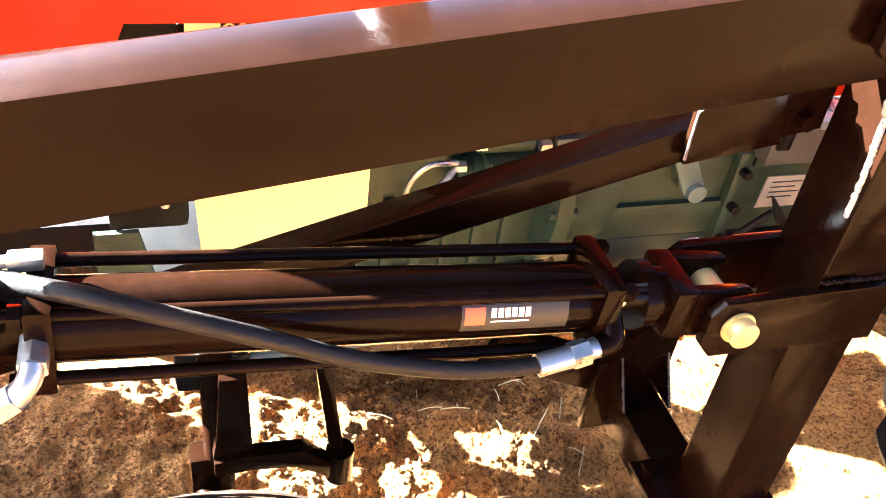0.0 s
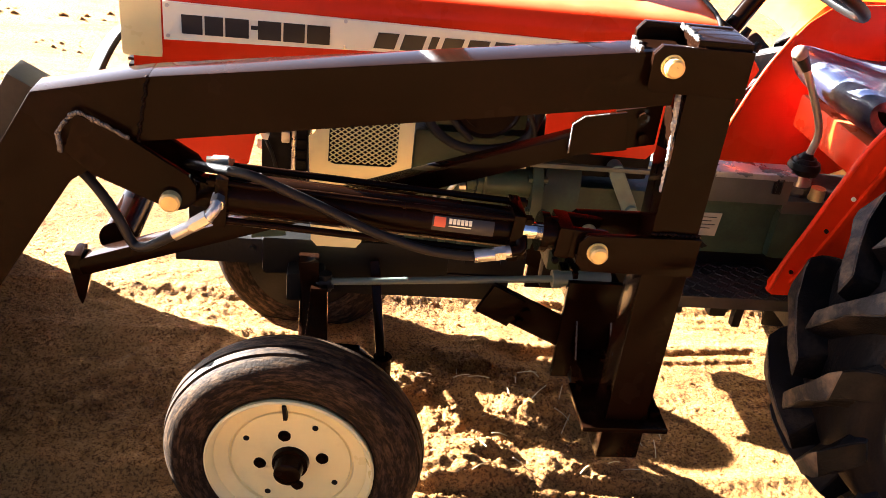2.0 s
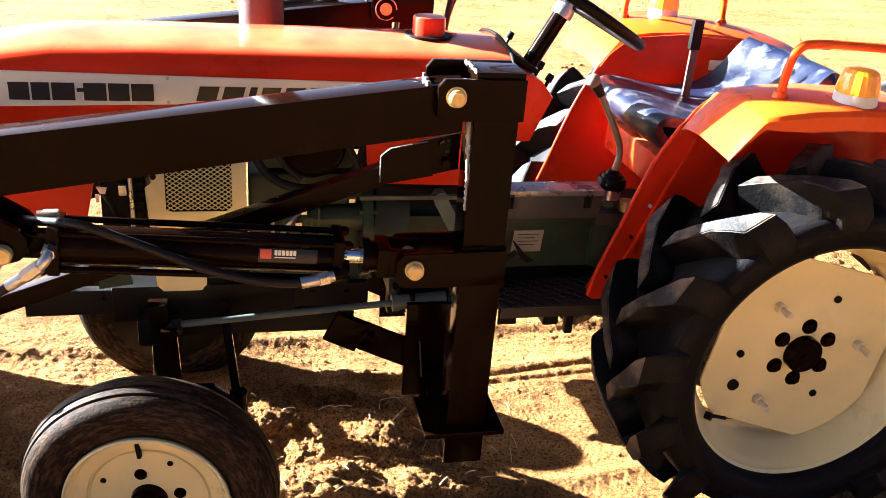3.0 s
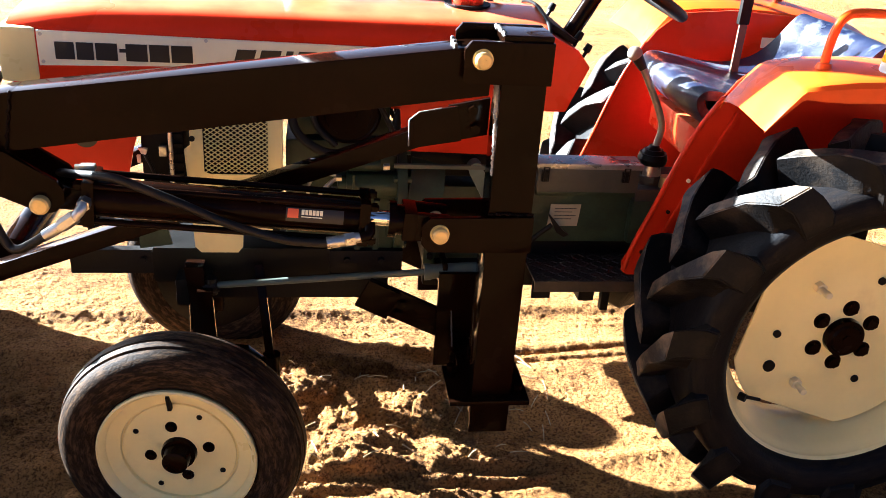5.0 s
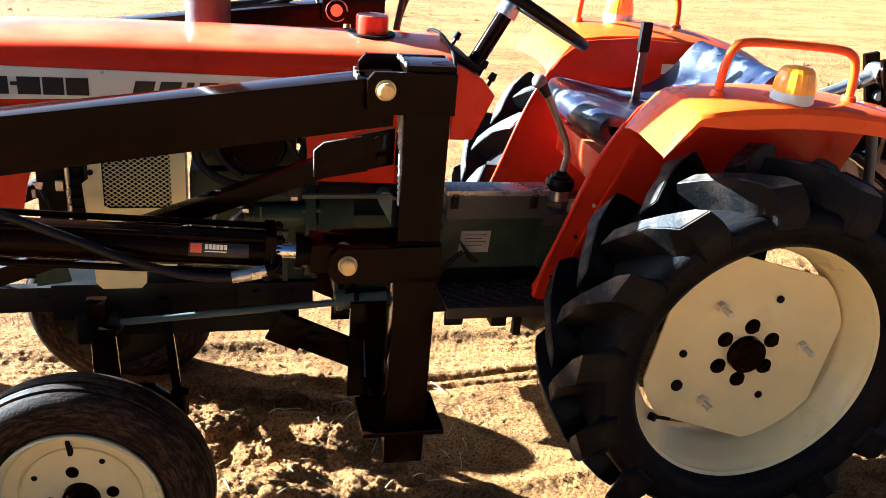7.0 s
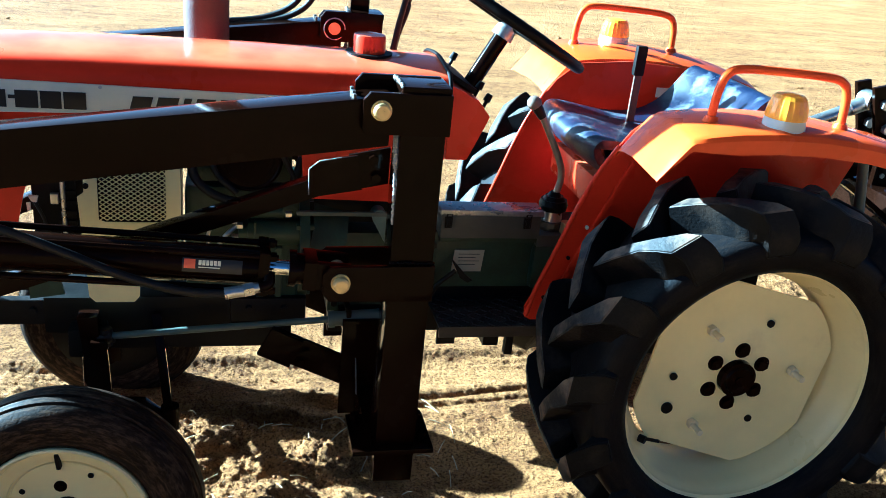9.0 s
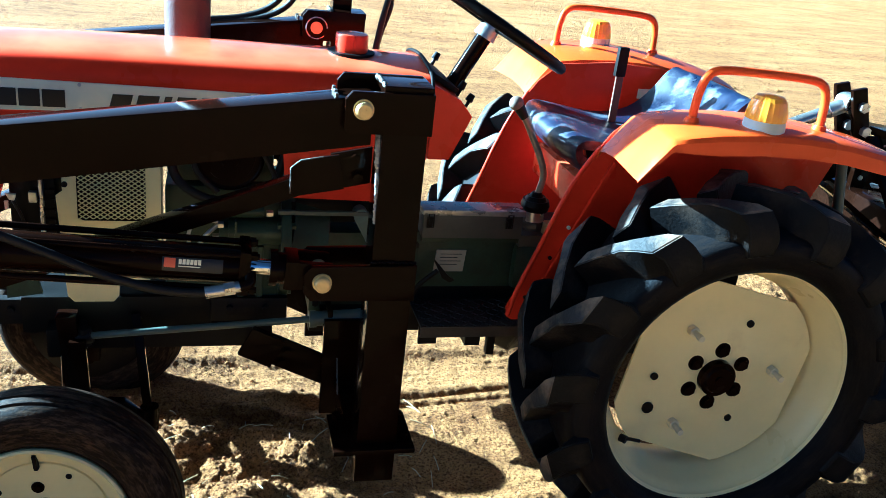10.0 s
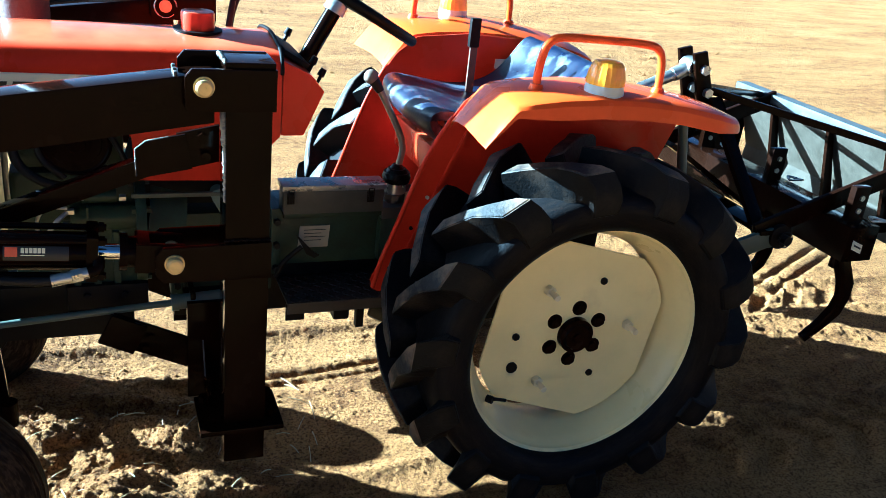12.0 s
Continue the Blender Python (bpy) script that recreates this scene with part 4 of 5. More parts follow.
def rear_wheel():
    cx, cz = 0.884, 0.517
    rim_prof = [(0.290, -0.068), (0.297, -0.066), (0.300, -0.058), (0.296, -0.050), (0.285, -0.046), (0.276, -0.030), (0.272, 0.0),
                (0.249, 0.03), (0.249, 0.07), (0.272, 0.10), (0.279, 0.13), (0.296, 0.142), (0.289, 0.145), (0.272, 0.132), (0.264, 0.10),
                (0.242, 0.072), (0.242, 0.032), (0.249, 0.014), (0.266, -0.016), (0.271, -0.036), (0.277, -0.041), (0.279, -0.052), (0.285, -0.056)]
    rim = part("rear_wheel", lathe(B(), rim_prof, cx, cz, 96), CREAM, tractor, "big cream rear wheel with deep-lugged black tyre", 42)
    # dished disc, cut flat on four sides
    bm = B()
    angs = [2 * math.pi * k / 96 for k in range(96)]

    def edge_r(a):
        r = 0.236
        for f, d in ((75, 0.212), (170, 0.214), (251, 0.203), (350, 0.216)):
            c = math.cos(a - radians(f))
            if c > 0.3:
                r = min(r, d / c)
        return r
    prev = None
    for frac, y in ((0.0, 0.004), (0.42, 0.004), (0.50, 0.008), (0.70, 0.010), (0.85, 0.006), (1.0, 0.008)):
        ring = []
        for a in angs:
            r = frac * (edge_r(a) if frac > 0.7 else 0.235) if frac else 0.001
            ring.append(bm.verts.new((cx + r * math.cos(a), y, cz + r * math.sin(a))))
        if prev:
            for k in range(96):
                bm.faces.new((prev[k], prev[(k + 1) % 96], ring[(k + 1) % 96], ring[k]))
        prev = ring
    bmesh.ops.recalc_face_normals(bm, faces=bm.faces[:])
    bmesh.ops.solidify(bm, geom=bm.faces[:], thickness=0.006)
    part("wheel_disc", bm, CREAM, rim, "cream dished disc cut flat on four sides", 30)
    # tyre carcass
    tyre = [(0.288, -0.070), (0.303, -0.082), (0.33, -0.090), (0.358, -0.088), (0.368, -0.076), (0.374, -0.054), (0.377, -0.02), (0.379, 0.04),
            (0.377, 0.10), (0.374, 0.134), (0.368, 0.156), (0.358, 0.168), (0.33, 0.170), (0.303, 0.162), (0.288, 0.150), (0.266, 0.04)]
    part("tyre", lathe(B(), tyre, cx, cz, 96), RUBBER, rim, "black tractor tyre with deep chevron lugs", 50)
    # chevron lugs, one mesh for each half of the tread
    n, YC = 14, 0.04
    for half in (-1, 1):
        bm = B()
        secs = []
        for k, (dy, rt, rb) in enumerate(((-0.010, 0.439, 0.366), (0.030, 0.442, 0.368), (0.070, 0.442, 0.366), (0.105, 0.438, 0.360), (0.124, 0.430, 0.355), (0.134, 0.404, 0.352), (0.139, 0.370, 0.342), (0.137, 0.338, 0.322))):
            aa = -(dy / 0.12) * 0.30
            wt, wb = 0.022 + 0.011 * (k > 2) - 0.006 * (k > 6), 0.034 + 0.012 * (k > 2) - 0.010 * (k > 6)
            wob = 0.003 * math.sin(k * 2.1)
            pts = []
            for r, w, yy in ((rb, -wb, YC + half * min(dy, 0.112)), (rt, -wt, YC + half * dy), (rt, wt + wob, YC + half * dy), (rb, wb, YC + half * min(dy, 0.112))):
                ang = aa + w / r
                pts.append(bm.verts.new((r * math.cos(ang), yy, r * math.sin(ang))))
            secs.append(pts)
        for p, q in zip(secs, secs[1:]):
            for i in range(4):
                bm.faces.new((p[i], p[(i + 1) % 4], q[(i + 1) % 4], q[i]))
        bm.faces.new(secs[0])
        bm.faces.new(secs[-1][::-1])
        bmesh.ops.recalc_face_normals(bm, faces=bm.faces[:])
        es = [e for e in bm.edges if len(e.link_faces) == 2 and e.calc_face_angle(0) > 0.5]
        bmesh.ops.bevel(bm, geom=es, offset=0.009, segments=3, affect="EDGES", clamp_overlap=True)
        for f in bm.faces:
            if sum(math.hypot(v.co.x, v.co.z) for v in f.verts) > 0.424 * len(f.verts):
                f.material_index = 1
        first = part("lug", bm, LUG, rim, "", 40)
        first.data.materials.append(TREAD)
        for k in range(n):
            lug = first if k == 0 else new("lug", first.data)
            if k:
                lug.parent = rim
            turn = 116 + 360 * (k + (0.5 if half > 0 else 0.0)) / n
            lug.matrix_basis = Matrix.Translation((cx, 0, cz)) @ Matrix.Rotation(radians(-turn), 4, "Y")
    bm = B()
    cyl(bm, (cx, 0.012, cz), (cx, -0.012, cz), 0.044, 0.042, n=36)
    cyl(bm, (cx, -0.012, cz), (cx, -0.018, cz), 0.034, 0.030, n=36)
    cyl(bm, (cx, -0.017, cz), (cx, -0.022, cz), 0.012, n=20)
    part("hub", bm, BLACK, rim, "black axle hub", 35)
    for k in range(6):
        x, z = ring_at(cx, cz, 0.066, 87 + 60 * k)
        bm = B()
        cyl(bm, (x, 0.0115, z), (x, 0.003, z), 0.0185, n=20)
        cyl(bm, (x, 0.010, z), (x, -0.006, z), 0.0130, n=6)
        part("wheel_nut", bm, BLACK, rim)
    for a in (125, 4, 237):
        x, z = ring_at(cx, cz, 0.142, a)
        bm = B()
        cyl(bm, (x, 0.010, z), (x, -0.006, z), 0.0125, n=6)
        cyl(bm, (x, 0.02, z), (x, -0.024, z), 0.0066, n=14)
        cyl(bm, (x, -0.024, z), (x, -0.036, z), 0.0078, 0.0070, n=14)
        part("stud", bm, STUD, rim, "cream threaded stud", 40)
    for a, r, rr in ((66, 0.141, 0.0085), (179, 0.147, 0.0085), (-61, 0.130, 0.0085), (208, 0.166, 0.0135)):
        x, z = ring_at(cx, cz, r, a)
        part("disc_hole", cyl(B(), (x, 0.0095, z), (x, 0.0045, z), rr, n=20), BLACK_MATT, rim)
    bm = B()
    x, z = ring_at(cx, cz, 0.246, 217)
    cyl(bm, (x - 0.006, 0.0, z), (x + 0.004, -0.012, z), 0.009, n=12)
    hose(bm, [(x, -0.006, z), (x + 0.012, -0.012, z + 0.002), (x + 0.036, -0.014, z - 0.003)], 0.004)
    part("valve", bm, IRON, rim, "rusty tyre valve", 50)


def fender():
    # top strip with a rolled outer lip
    xs = [(0.594, 0.972), (0.622, 1.010), (0.653, 1.050), (0.661, 1.056), (0.70, 1.064), (0.76, 1.072), (0.85, 1.076), (0.95, 1.073), (1.05, 1.063), (1.15, 1.044), (1.22, 1.024), (1.255, 1.008)]
    bm = B()
    rows = []
    for x, z in xs:
        lip = 0.004 + 0.040 * min(1.0, max(0.0, (x - 0.594) / 0.14))
        tap = max(0.0, (x - 1.16) / 0.095)
        yo = -0.008 + 0.06 * tap ** 2
        sec = [(yo - 0.004, z - lip * (1 - 0.45 * tap)), (yo - 0.004, z - 0.35 * lip), (yo + 0.002, z - 0.12 * lip), (yo + 0.014, z), (0.13, z + 0.003), (0.19, z - 0.004), (0.228, z - 0.014), (0.236, z - 0.03)]
        rows.append([bm.verts.new((x + 0.1 * max(0.0, y - 0.02) * (x < 0.70), y, zz)) for y, zz in sec])
    for a, b in zip(rows, rows[1:]):
        for k in range(len(a) - 1):
            bm.faces.new((a[k], a[k + 1], b[k + 1], b[k]))
    bmesh.ops.recalc_face_normals(bm, faces=bm.faces[:])
    bmesh.ops.solidify(bm, geom=bm.faces[:], thickness=0.0025)
    f = part("fender", bm, ORANGE, tractor, "orange-red steel rear fender with worn front edge", 27)
    # upright inner panel down to the footplate
    front = [(0.457, 0.575), (0.462, 0.550), (0.475, 0.542), (0.565, 0.542), (0.70, 0.56), (0.85, 0.63), (1.00, 0.72), (1.16, 0.80), (1.235, 0.985), (1.15, 1.026), (1.05, 1.046), (0.85, 1.059), (0.70, 1.046), (0.645, 1.0),
             (0.59, 0.92), (0.555, 0.85), (0.525, 0.75), (0.49, 0.65)]
    part("inner_panel", prism(B(), front, 0.2365, 0.240), RED, f, "red upright fender panel")
    bm = B()
    edge = [(0.464, 0.238, 0.553), (0.480, 0.238, 0.62), (0.512, 0.238, 0.71), (0.546, 0.238, 0.81), (0.578, 0.238, 0.89), (0.612, 0.236, 0.95), (0.622, 0.234, 0.966)]
    hose(bm, edge, 0.006, 8, 4)
    part("rolled_edge", bm, RED, f, "", 60)
    part("pressed_rib", prism(B(), [(0.50, 0.575), (0.512, 0.57), (0.555, 0.66), (0.61, 0.80), (0.665, 0.93), (0.655, 0.935), (0.598, 0.80), (0.545, 0.67)], 0.228, 0.2368, 0.003), RED, f, "", 30)
    for x, z in ((0.578, 0.775), (0.545, 0.70), (0.50, 0.60)):
        part("rivet", cyl(B(), (x, 0.232, z), (x, 0.2368, z), 0.0045, n=10), WHITE if z > 0.75 else IRON, f)
    # grab rail
    bm = B()
    hose(bm, [(0.737, 0.085, 1.062), (0.737, 0.085, 1.10), (0.741, 0.085, 1.135), (0.752, 0.085, 1.164), (0.785, 0.085, 1.177), (0.90, 0.085, 1.175), (0.99, 0.085, 1.169),
              (1.022, 0.085, 1.157), (1.034, 0.085, 1.13), (1.037, 0.085, 1.09), (1.037, 0.085, 1.055)], 0.009, 10, 5)
    part("grab_rail", bm, ORANGE, f, "orange bent tube grab rail", 60)
    for x, z in ((0.737, 1.069), (1.037, 1.064)):
        bm = B()
        cyl(bm, (x, 0.085, z), (x, 0.085, z + 0.012), 0.017, 0.013, n=16)
        part("rail_foot", bm, ORANGE, f, "", 40)
    lx, ly = 0.874, 0.042
    bm = B()
    cyl(bm, (lx, ly, 1.062), (lx, ly, 1.094), 0.0435, 0.041, n=32)
    lamp = part("lamp_base", bm, LAMP_BASE, f, "grey plastic lamp base", 40)
    bm = B()
    prev = None
    for r, z in ((0.0405, 1.094), (0.0405, 1.10), (0.038, 1.118), (0.033, 1.133), (0.027, 1.140), (0.012, 1.143), (0.0005, 1.1435)):
        ring = [bm.verts.new((lx + r * (1 + 0.025 * (k % 2)) * math.cos(2 * math.pi * k / 44), ly + r * (1 + 0.025 * (k % 2)) * math.sin(2 * math.pi * k / 44), z)) for k in range(44)]
        if prev:
            for k in range(44):
                bm.faces.new((prev[k], prev[(k + 1) % 44], ring[(k + 1) % 44], ring[k]))
        prev = ring
    bmesh.ops.recalc_face_normals(bm, faces=bm.faces[:])
    part("lens", bm, AMBER, lamp, "amber ribbed lens", 20)


for side in (False, True):
    MIRROR[0] = side
    MIDDLE[0] = 0.485
    rear_wheel()
    MIDDLE[0] = 0.488
    fender()
MIRROR[0], MIDDLE[0] = False, C
far_panel = [o for o in bpy.data.objects if o.name.startswith("inner_panel")][-1]
part("sticker", box(B(), 0.937, 0.985, 0.7335, 0.7355, 0.965, 0.992), WHITE, far_panel.parent, "small white sticker")
bm = B()
cyl(bm, (0.884, 0.02, 0.517), (0.884, 0.98, 0.517), 0.05, n=24)
box(bm, 0.60, 1.12, 0.33, 0.60, 0.38, 0.68, 0.03)
part("rear_axle", bm, IRON, tractor, "dark cast rear axle housing", 35)
# unseen housing added to throw shade on the ground behind
part("added_shade_block", box(B(), 0.98, 1.26, 0.36, 0.57, 0.62, 0.88, 0.02), IRON, tractor, "dark unseen block added behind the axle for shade", 35)
bm = B()
box(bm, 0.62, 1.05, 0.30, 0.63, 0.78, 0.86, 0.01)
part("seat_deck", bm, RED, tractor, "", 35)

# footplates with raised diamonds
for side in (False, True):
    MIRROR[0] = side
    bm = B()
    box(bm, 0.275, 0.56, 0.285, 0.445, 0.492, 0.498, 0.002)
    box(bm, 0.275, 0.56, 0.285, 0.290, 0.470, 0.495)
    step = part("footplate", bm, STEP, tractor, "dark worn chequer-plate footplate", 35)
    bm = B()
    for i in range(14):
        for j in range(8):
            x, y = 0.287 + i * 0.0195, 0.294 + j * 0.0185
            a = 45 if (i + j) % 2 else -45
            box(bm, -0.008, 0.008, -0.002, 0.002, 0, 0.0022, 0, Matrix.Translation((x, y, 0.498)) @ Matrix.Rotation(radians(a), 4, "Z"))
    part("chequer_pattern", bm, STEP, step)["kind"] = "stuff"
    for x0, x1, y0, y1, z0, bev in ((0.275, 0.32, 0.30, 0.31, 0.445, 0.002), (0.40, 0.44, 0.33, 0.45, 0.42, 0.006), (0.455, 0.475, 0.32, 0.34, 0.40, 0.003)):
        part("step_bracket", box(B(), x0, x1, y0, y1, z0, 0.4915, bev), IRON, step, "", 35)
MIRROR[0] = False

# toolbox on the gearbox
bm = B()
box(bm, 0.272, 0.515, 0.358, 0.412, 0.694, 0.752, 0.004)
toolbox = part("toolbox", bm, BOXGREY, tractor, "dented grey metal toolbox with clip latches", 35)
bm = B()
box(bm, 0.268, 0.519, 0.353, 0.416, 0.752, 0.766, 0.004)
part("lid", bm, LID, toolbox, "scratched grey lid, lightened for reflected sky", 35)
for x in (0.288, 0.48):
    bm = B()
    box(bm, x - 0.009, x + 0.009, 0.351, 0.359, 0.722, 0.748, 0.002)
    hose(bm, [(x - 0.006, 0.349, 0.726), (x - 0.006, 0.347, 0.758), (x + 0.006, 0.347, 0.758), (x + 0.006, 0.349, 0.726)], 0.0018, 6, 1, False)
    part("latch", bm, IRON, toolbox, "", 35)

# gear levers
bm = B()
hose(bm, [(0.570, 0.43, 0.785), (0.577, 0.432, 0.83), (0.566, 0.436, 0.87), (0.522, 0.446, 0.955), (0.500, 0.45, 0.988)], 0.0085)
lever = part("gear_lever", bm, mat("worn_lever_steel", (0.3, 0.26, 0.2), 0.45, 0.5, vary=0.3, scale=30), tractor, "worn steel gear lever", 60)
bm = B()
cyl(bm, (0.514, 0.447, 0.968), (0.496, 0.45, 0.994), 0.010, 0.014, n=16)
part("knob_collar", bm, HOSE, lever, "dark worn collar", 60)
bm = B()
bmesh.ops.create_uvsphere(bm, u_segments=18, v_segments=12, radius=0.0175, matrix=Matrix.Translation((0.490, 0.451, 1.001)))
part("knob", bm, mat("worn_pale_knob", (0.20, 0.15, 0.11), 0.5, vary=0.3, scale=40), lever, "pale worn round knob", 60)
bm = B()
for z, r0, r1 in ((0.745, 0.033, 0.036), (0.758, 0.036, 0.032), (0.767, 0.03, 0.022), (0.777, 0.02, 0.011)):
    cyl(bm, (0.567, 0.43, z), (0.567, 0.43, z + 0.013), r0, r1, n=24)
part("boot", bm, BLACK_MATT, lever, "black rubber boot", 50)
bm = B()
cyl(bm, (0.565, 0.43, 0.67), (0.565, 0.43, 0.745), 0.030, 0.024, n=24)
cyl(bm, (0.565, 0.43, 0.705), (0.565, 0.43, 0.718), 0.036, n=6)
box(bm, 0.52, 0.62, 0.38, 0.55, 0.64, 0.695, 0.01)
part("lever_tower", bm, BOXGREY, lever, "greasy metal lever tower", 35)
part("filler_cap", cyl(B(), (0.60, 0.40, 0.695), (0.60, 0.40, 0.722), 0.018, 0.016, n=18), BRASS, lever, "yellow metal filler cap", 40)
part("tower_collar", cyl(B(), (0.566, 0.43, 0.718), (0.566, 0.43, 0.745), 0.027, 0.025, n=24), ZINC, lever, "bright metal collar", 40)
bm = B()
box(bm, -0.010, 0.010, -0.004, 0.004, -0.18, 0.02, 0.002, Matrix.Translation((0.80, 0.58, 1.04)))
lever2 = part("range_lever", bm, mat("rusty_lever", (0.10, 0.055, 0.03), 0.55, 0.2, vary=0.4, scale=30), tractor, "flat metal lever with a black grip")
bm = B()
box(bm, -0.014, 0.014, -0.009, 0.009, 0.0, 0.075, 0.006, Matrix.Translation((0.798, 0.58, 1.053)))
part("grip", bm, BLACK_MATT, lever2, "black plastic grip", 40)

# seat: one moulded pan with a rolled front edge and a low wrap-round back
SEAT_Y = 0.49
seat_line = spline([(0.665, 0, 0.868), (0.615, 0, 0.880), (0.578, 0, 0.912), (0.572, 0, 0.945), (0.605, 0, 0.963), (0.68, 0, 0.952), (0.76, 0, 0.938), (0.84, 0, 0.936),
                    (0.905, 0, 0.948), (0.955, 0, 0.975), (0.99, 0, 1.012), (1.015, 0, 1.044), (1.035, 0, 1.060), (1.06, 0, 1.055), (1.07, 0, 1.00)], 3)
bm = B()
rows = []
nv = 22
for i, p in enumerate(seat_line):
    u = i / (len(seat_line) - 1)
    row = []
    for j in range(nv):
        v = -1 + 2 * j / (nv - 1)
        half = 0.190 * (1 - 0.10 * max(0.0, 0.25 - u) / 0.25) * (1 - 0.10 * max(0.0, u - 0.75) / 0.25)
        front, wing = max(0.0, 1 - u / 0.35), math.exp(-((u - 0.70) / 0.13) ** 2)
        x = p.x + 0.055 * front * v ** 4 - 0.04 * max(0.0, u - 0.55) * abs(v) ** 3
        z = p.z + 0.045 * wing * abs(v) ** 2.5 - 0.018 * front * v ** 4 - 0.02 * max(0.0, u - 0.6) * v ** 4
        row.append(bm.verts.new((x, SEAT_Y + half * v, z)))
    rows.append(row)
for a, b in zip(rows, rows[1:]):
    for k in range(nv - 1):
        bm.faces.new((a[k], a[k + 1], b[k + 1], b[k]))
bmesh.ops.recalc_face_normals(bm, faces=bm.faces[:])
bmesh.ops.solidify(bm, geom=bm.faces[:], thickness=0.022)
bmesh.ops.bevel(bm, geom=[e for e in bm.edges if e.calc_face_angle(0) > 1.0], offset=0.006, segments=3, affect="EDGES", clamp_overlap=True)
seat = part("seat", bm, VINYL, tractor, "dusty dark blue vinyl pan seat with scuffs", 60)
bm = B()
cyl(bm, (0.78, SEAT_Y, 0.84), (0.78, SEAT_Y, 0.935), 0.06, 0.09, n=20)
part("seat_mount", bm, BLACK_MATT, seat)


def weld(bm, pts, r, steps=6):
    """A row of overlapping uneven lumps."""
    rng = random.Random(len(pts) * 7 + int(abs(pts[0][0]) * 1000))
    for p in spline(pts, steps * 2):
        q = r * rng.uniform(0.55, 1.0)
        o = Vector((rng.uniform(-1, 1), rng.uniform(-0.3, 0.3), rng.uniform(-1, 1))) * r * 0.3
        bmesh.ops.create_icosphere(bm, subdivisions=2, radius=q, matrix=Matrix.Translation(p + o))
    return bm


# ---- the front loader ----
loader = thing("front_loader", (0.12, C, 0.27), "home-welded glossy black front loader frame with hydraulic cylinders on the tractor", "loader")


def post():
    bm = B()
    box(bm, 0.094, 0.178, 0.022, 0.100, 0.27, 1.120, 0.004)
    p = part("upright_post", bm, BLACK, loader, "glossy black square-tube upright", 35)
    bm = B()
    box(bm, 0.091, 0.181, 0.016, 0.106, 1.108, 1.124, 0.003)
    part("post_cap", bm, BLACK, p, "", 35)
    bm = B()
    weld(bm, [(0.093, 0.022, 1.122), (0.091, 0.06, 1.124), (0.092, 0.103, 1.122)], 0.005, 14)
    part("weld_bead", bm, WELD, p, "rough silvery weld", 60)
    bm = B()
    weld(bm, [(0.0935, 0.050, 1.033), (0.093, 0.045, 1.015), (0.093, 0.041, 0.995), (0.0935, 0.037, 0.97)], 0.0062, 12)
    weld(bm, [(0.0935, 0.056, 1.030), (0.0935, 0.062, 1.024), (0.0935, 0.068, 1.022)], 0.0042, 6)
    weld(bm, [(0.0935, 0.037, 0.97), (0.093, 0.034, 0.94), (0.0935, 0.031, 0.91), (0.0935, 0.029, 0.86)], 0.0036, 18)
    part("sealant_smear", bm, SEALANT, p, "whitish sealant smeared down the corner", 60)
    # upper pin plates
    up = [(0.022, 1.045), (0.022, 1.098), (0.034, 1.113), (0.182, 1.113), (0.182, 1.037), (0.030, 1.037)]
    for y0, y1 in ((0.008, 0.020), (0.101, 0.113)):
        bm = B()
        prism(bm, up if y0 < 0.05 else [(x - 0.004, z + 0.012) for x, z in up], y0, y1, 0.0015)
        part("pin_plate", bm, BLACK, p, "", 35)
    lo = [(-0.034, 0.724), (-0.034, 0.762), (-0.020, 0.777), (0.180, 0.781), (0.180, 0.706), (-0.020, 0.707)]
    for y0, y1 in ((0.008, 0.020), (0.101, 0.113)):
        bm = B()
        prism(bm, lo, y0, y1, 0.0015)
        part("lower_pin_plate", bm, BLACK, p, "", 35)
    bm = B()
    weld(bm, [(0.094, 0.020, 0.7815), (0.125, 0.019, 0.783), (0.155, 0.0205, 0.7815), (0.178, 0.02, 0.782)], 0.0042, 7)
    part("weld_bead", bm, BLACK, p, "", 60)
    for x, z in ((0.054, 1.082), (0.0, 0.747)):
        bm = B()
        cyl(bm, (x, 0.115, z), (x, -0.008, z), 0.0155, n=24)
        cyl(bm, (x, -0.008, z), (x, -0.011, z), 0.0155, 0.012, n=24)
        cyl(bm, (x, 0.004, z), (x, 0.007, z), 0.0185, n=24)
        part("pin", bm, BRASS, p, "yellow zinc-plated pin end", 35)
        bm = B()
        hose(bm, [(x + 0.027 * math.cos(k * math.pi / 8), 0.1165, z + 0.027 * math.sin(k * math.pi / 8)) for k in range(15)], 0.0016, 6, 2)
        part("snap_ring", bm, ZINC, p, "", 60)
    # base plate, cross tube and flange to the tractor
    bm = B()
    box(bm, 0.044, 0.214, -0.004, 0.135, 0.357, 0.368, 0.002)
    base = part("base_plate", bm, BLACK, p, "", 35)
    for x, y in ((0.062, 0.115), (0.197, 0.115), (0.197, 0.04)):
        part("bolt", cyl(B(), (x, y, 0.368), (x, y, 0.382), 0.011, n=6), BLACK, base)
    bm = B()
    box(bm, 0.083, 0.153, 0.10, 0.272, 0.285, 0.3565, 0.004)
    part("cross_tube", bm, BLACK, p, "", 35)
    bm = B()
    prism(bm, [(0.046, 0.28), (0.165, 0.28), (0.165, 0.525), (0.046, 0.525)], 0.270, 0.284, 0.002)
    part("flange_plate", bm, BLACK, p, "", 35)
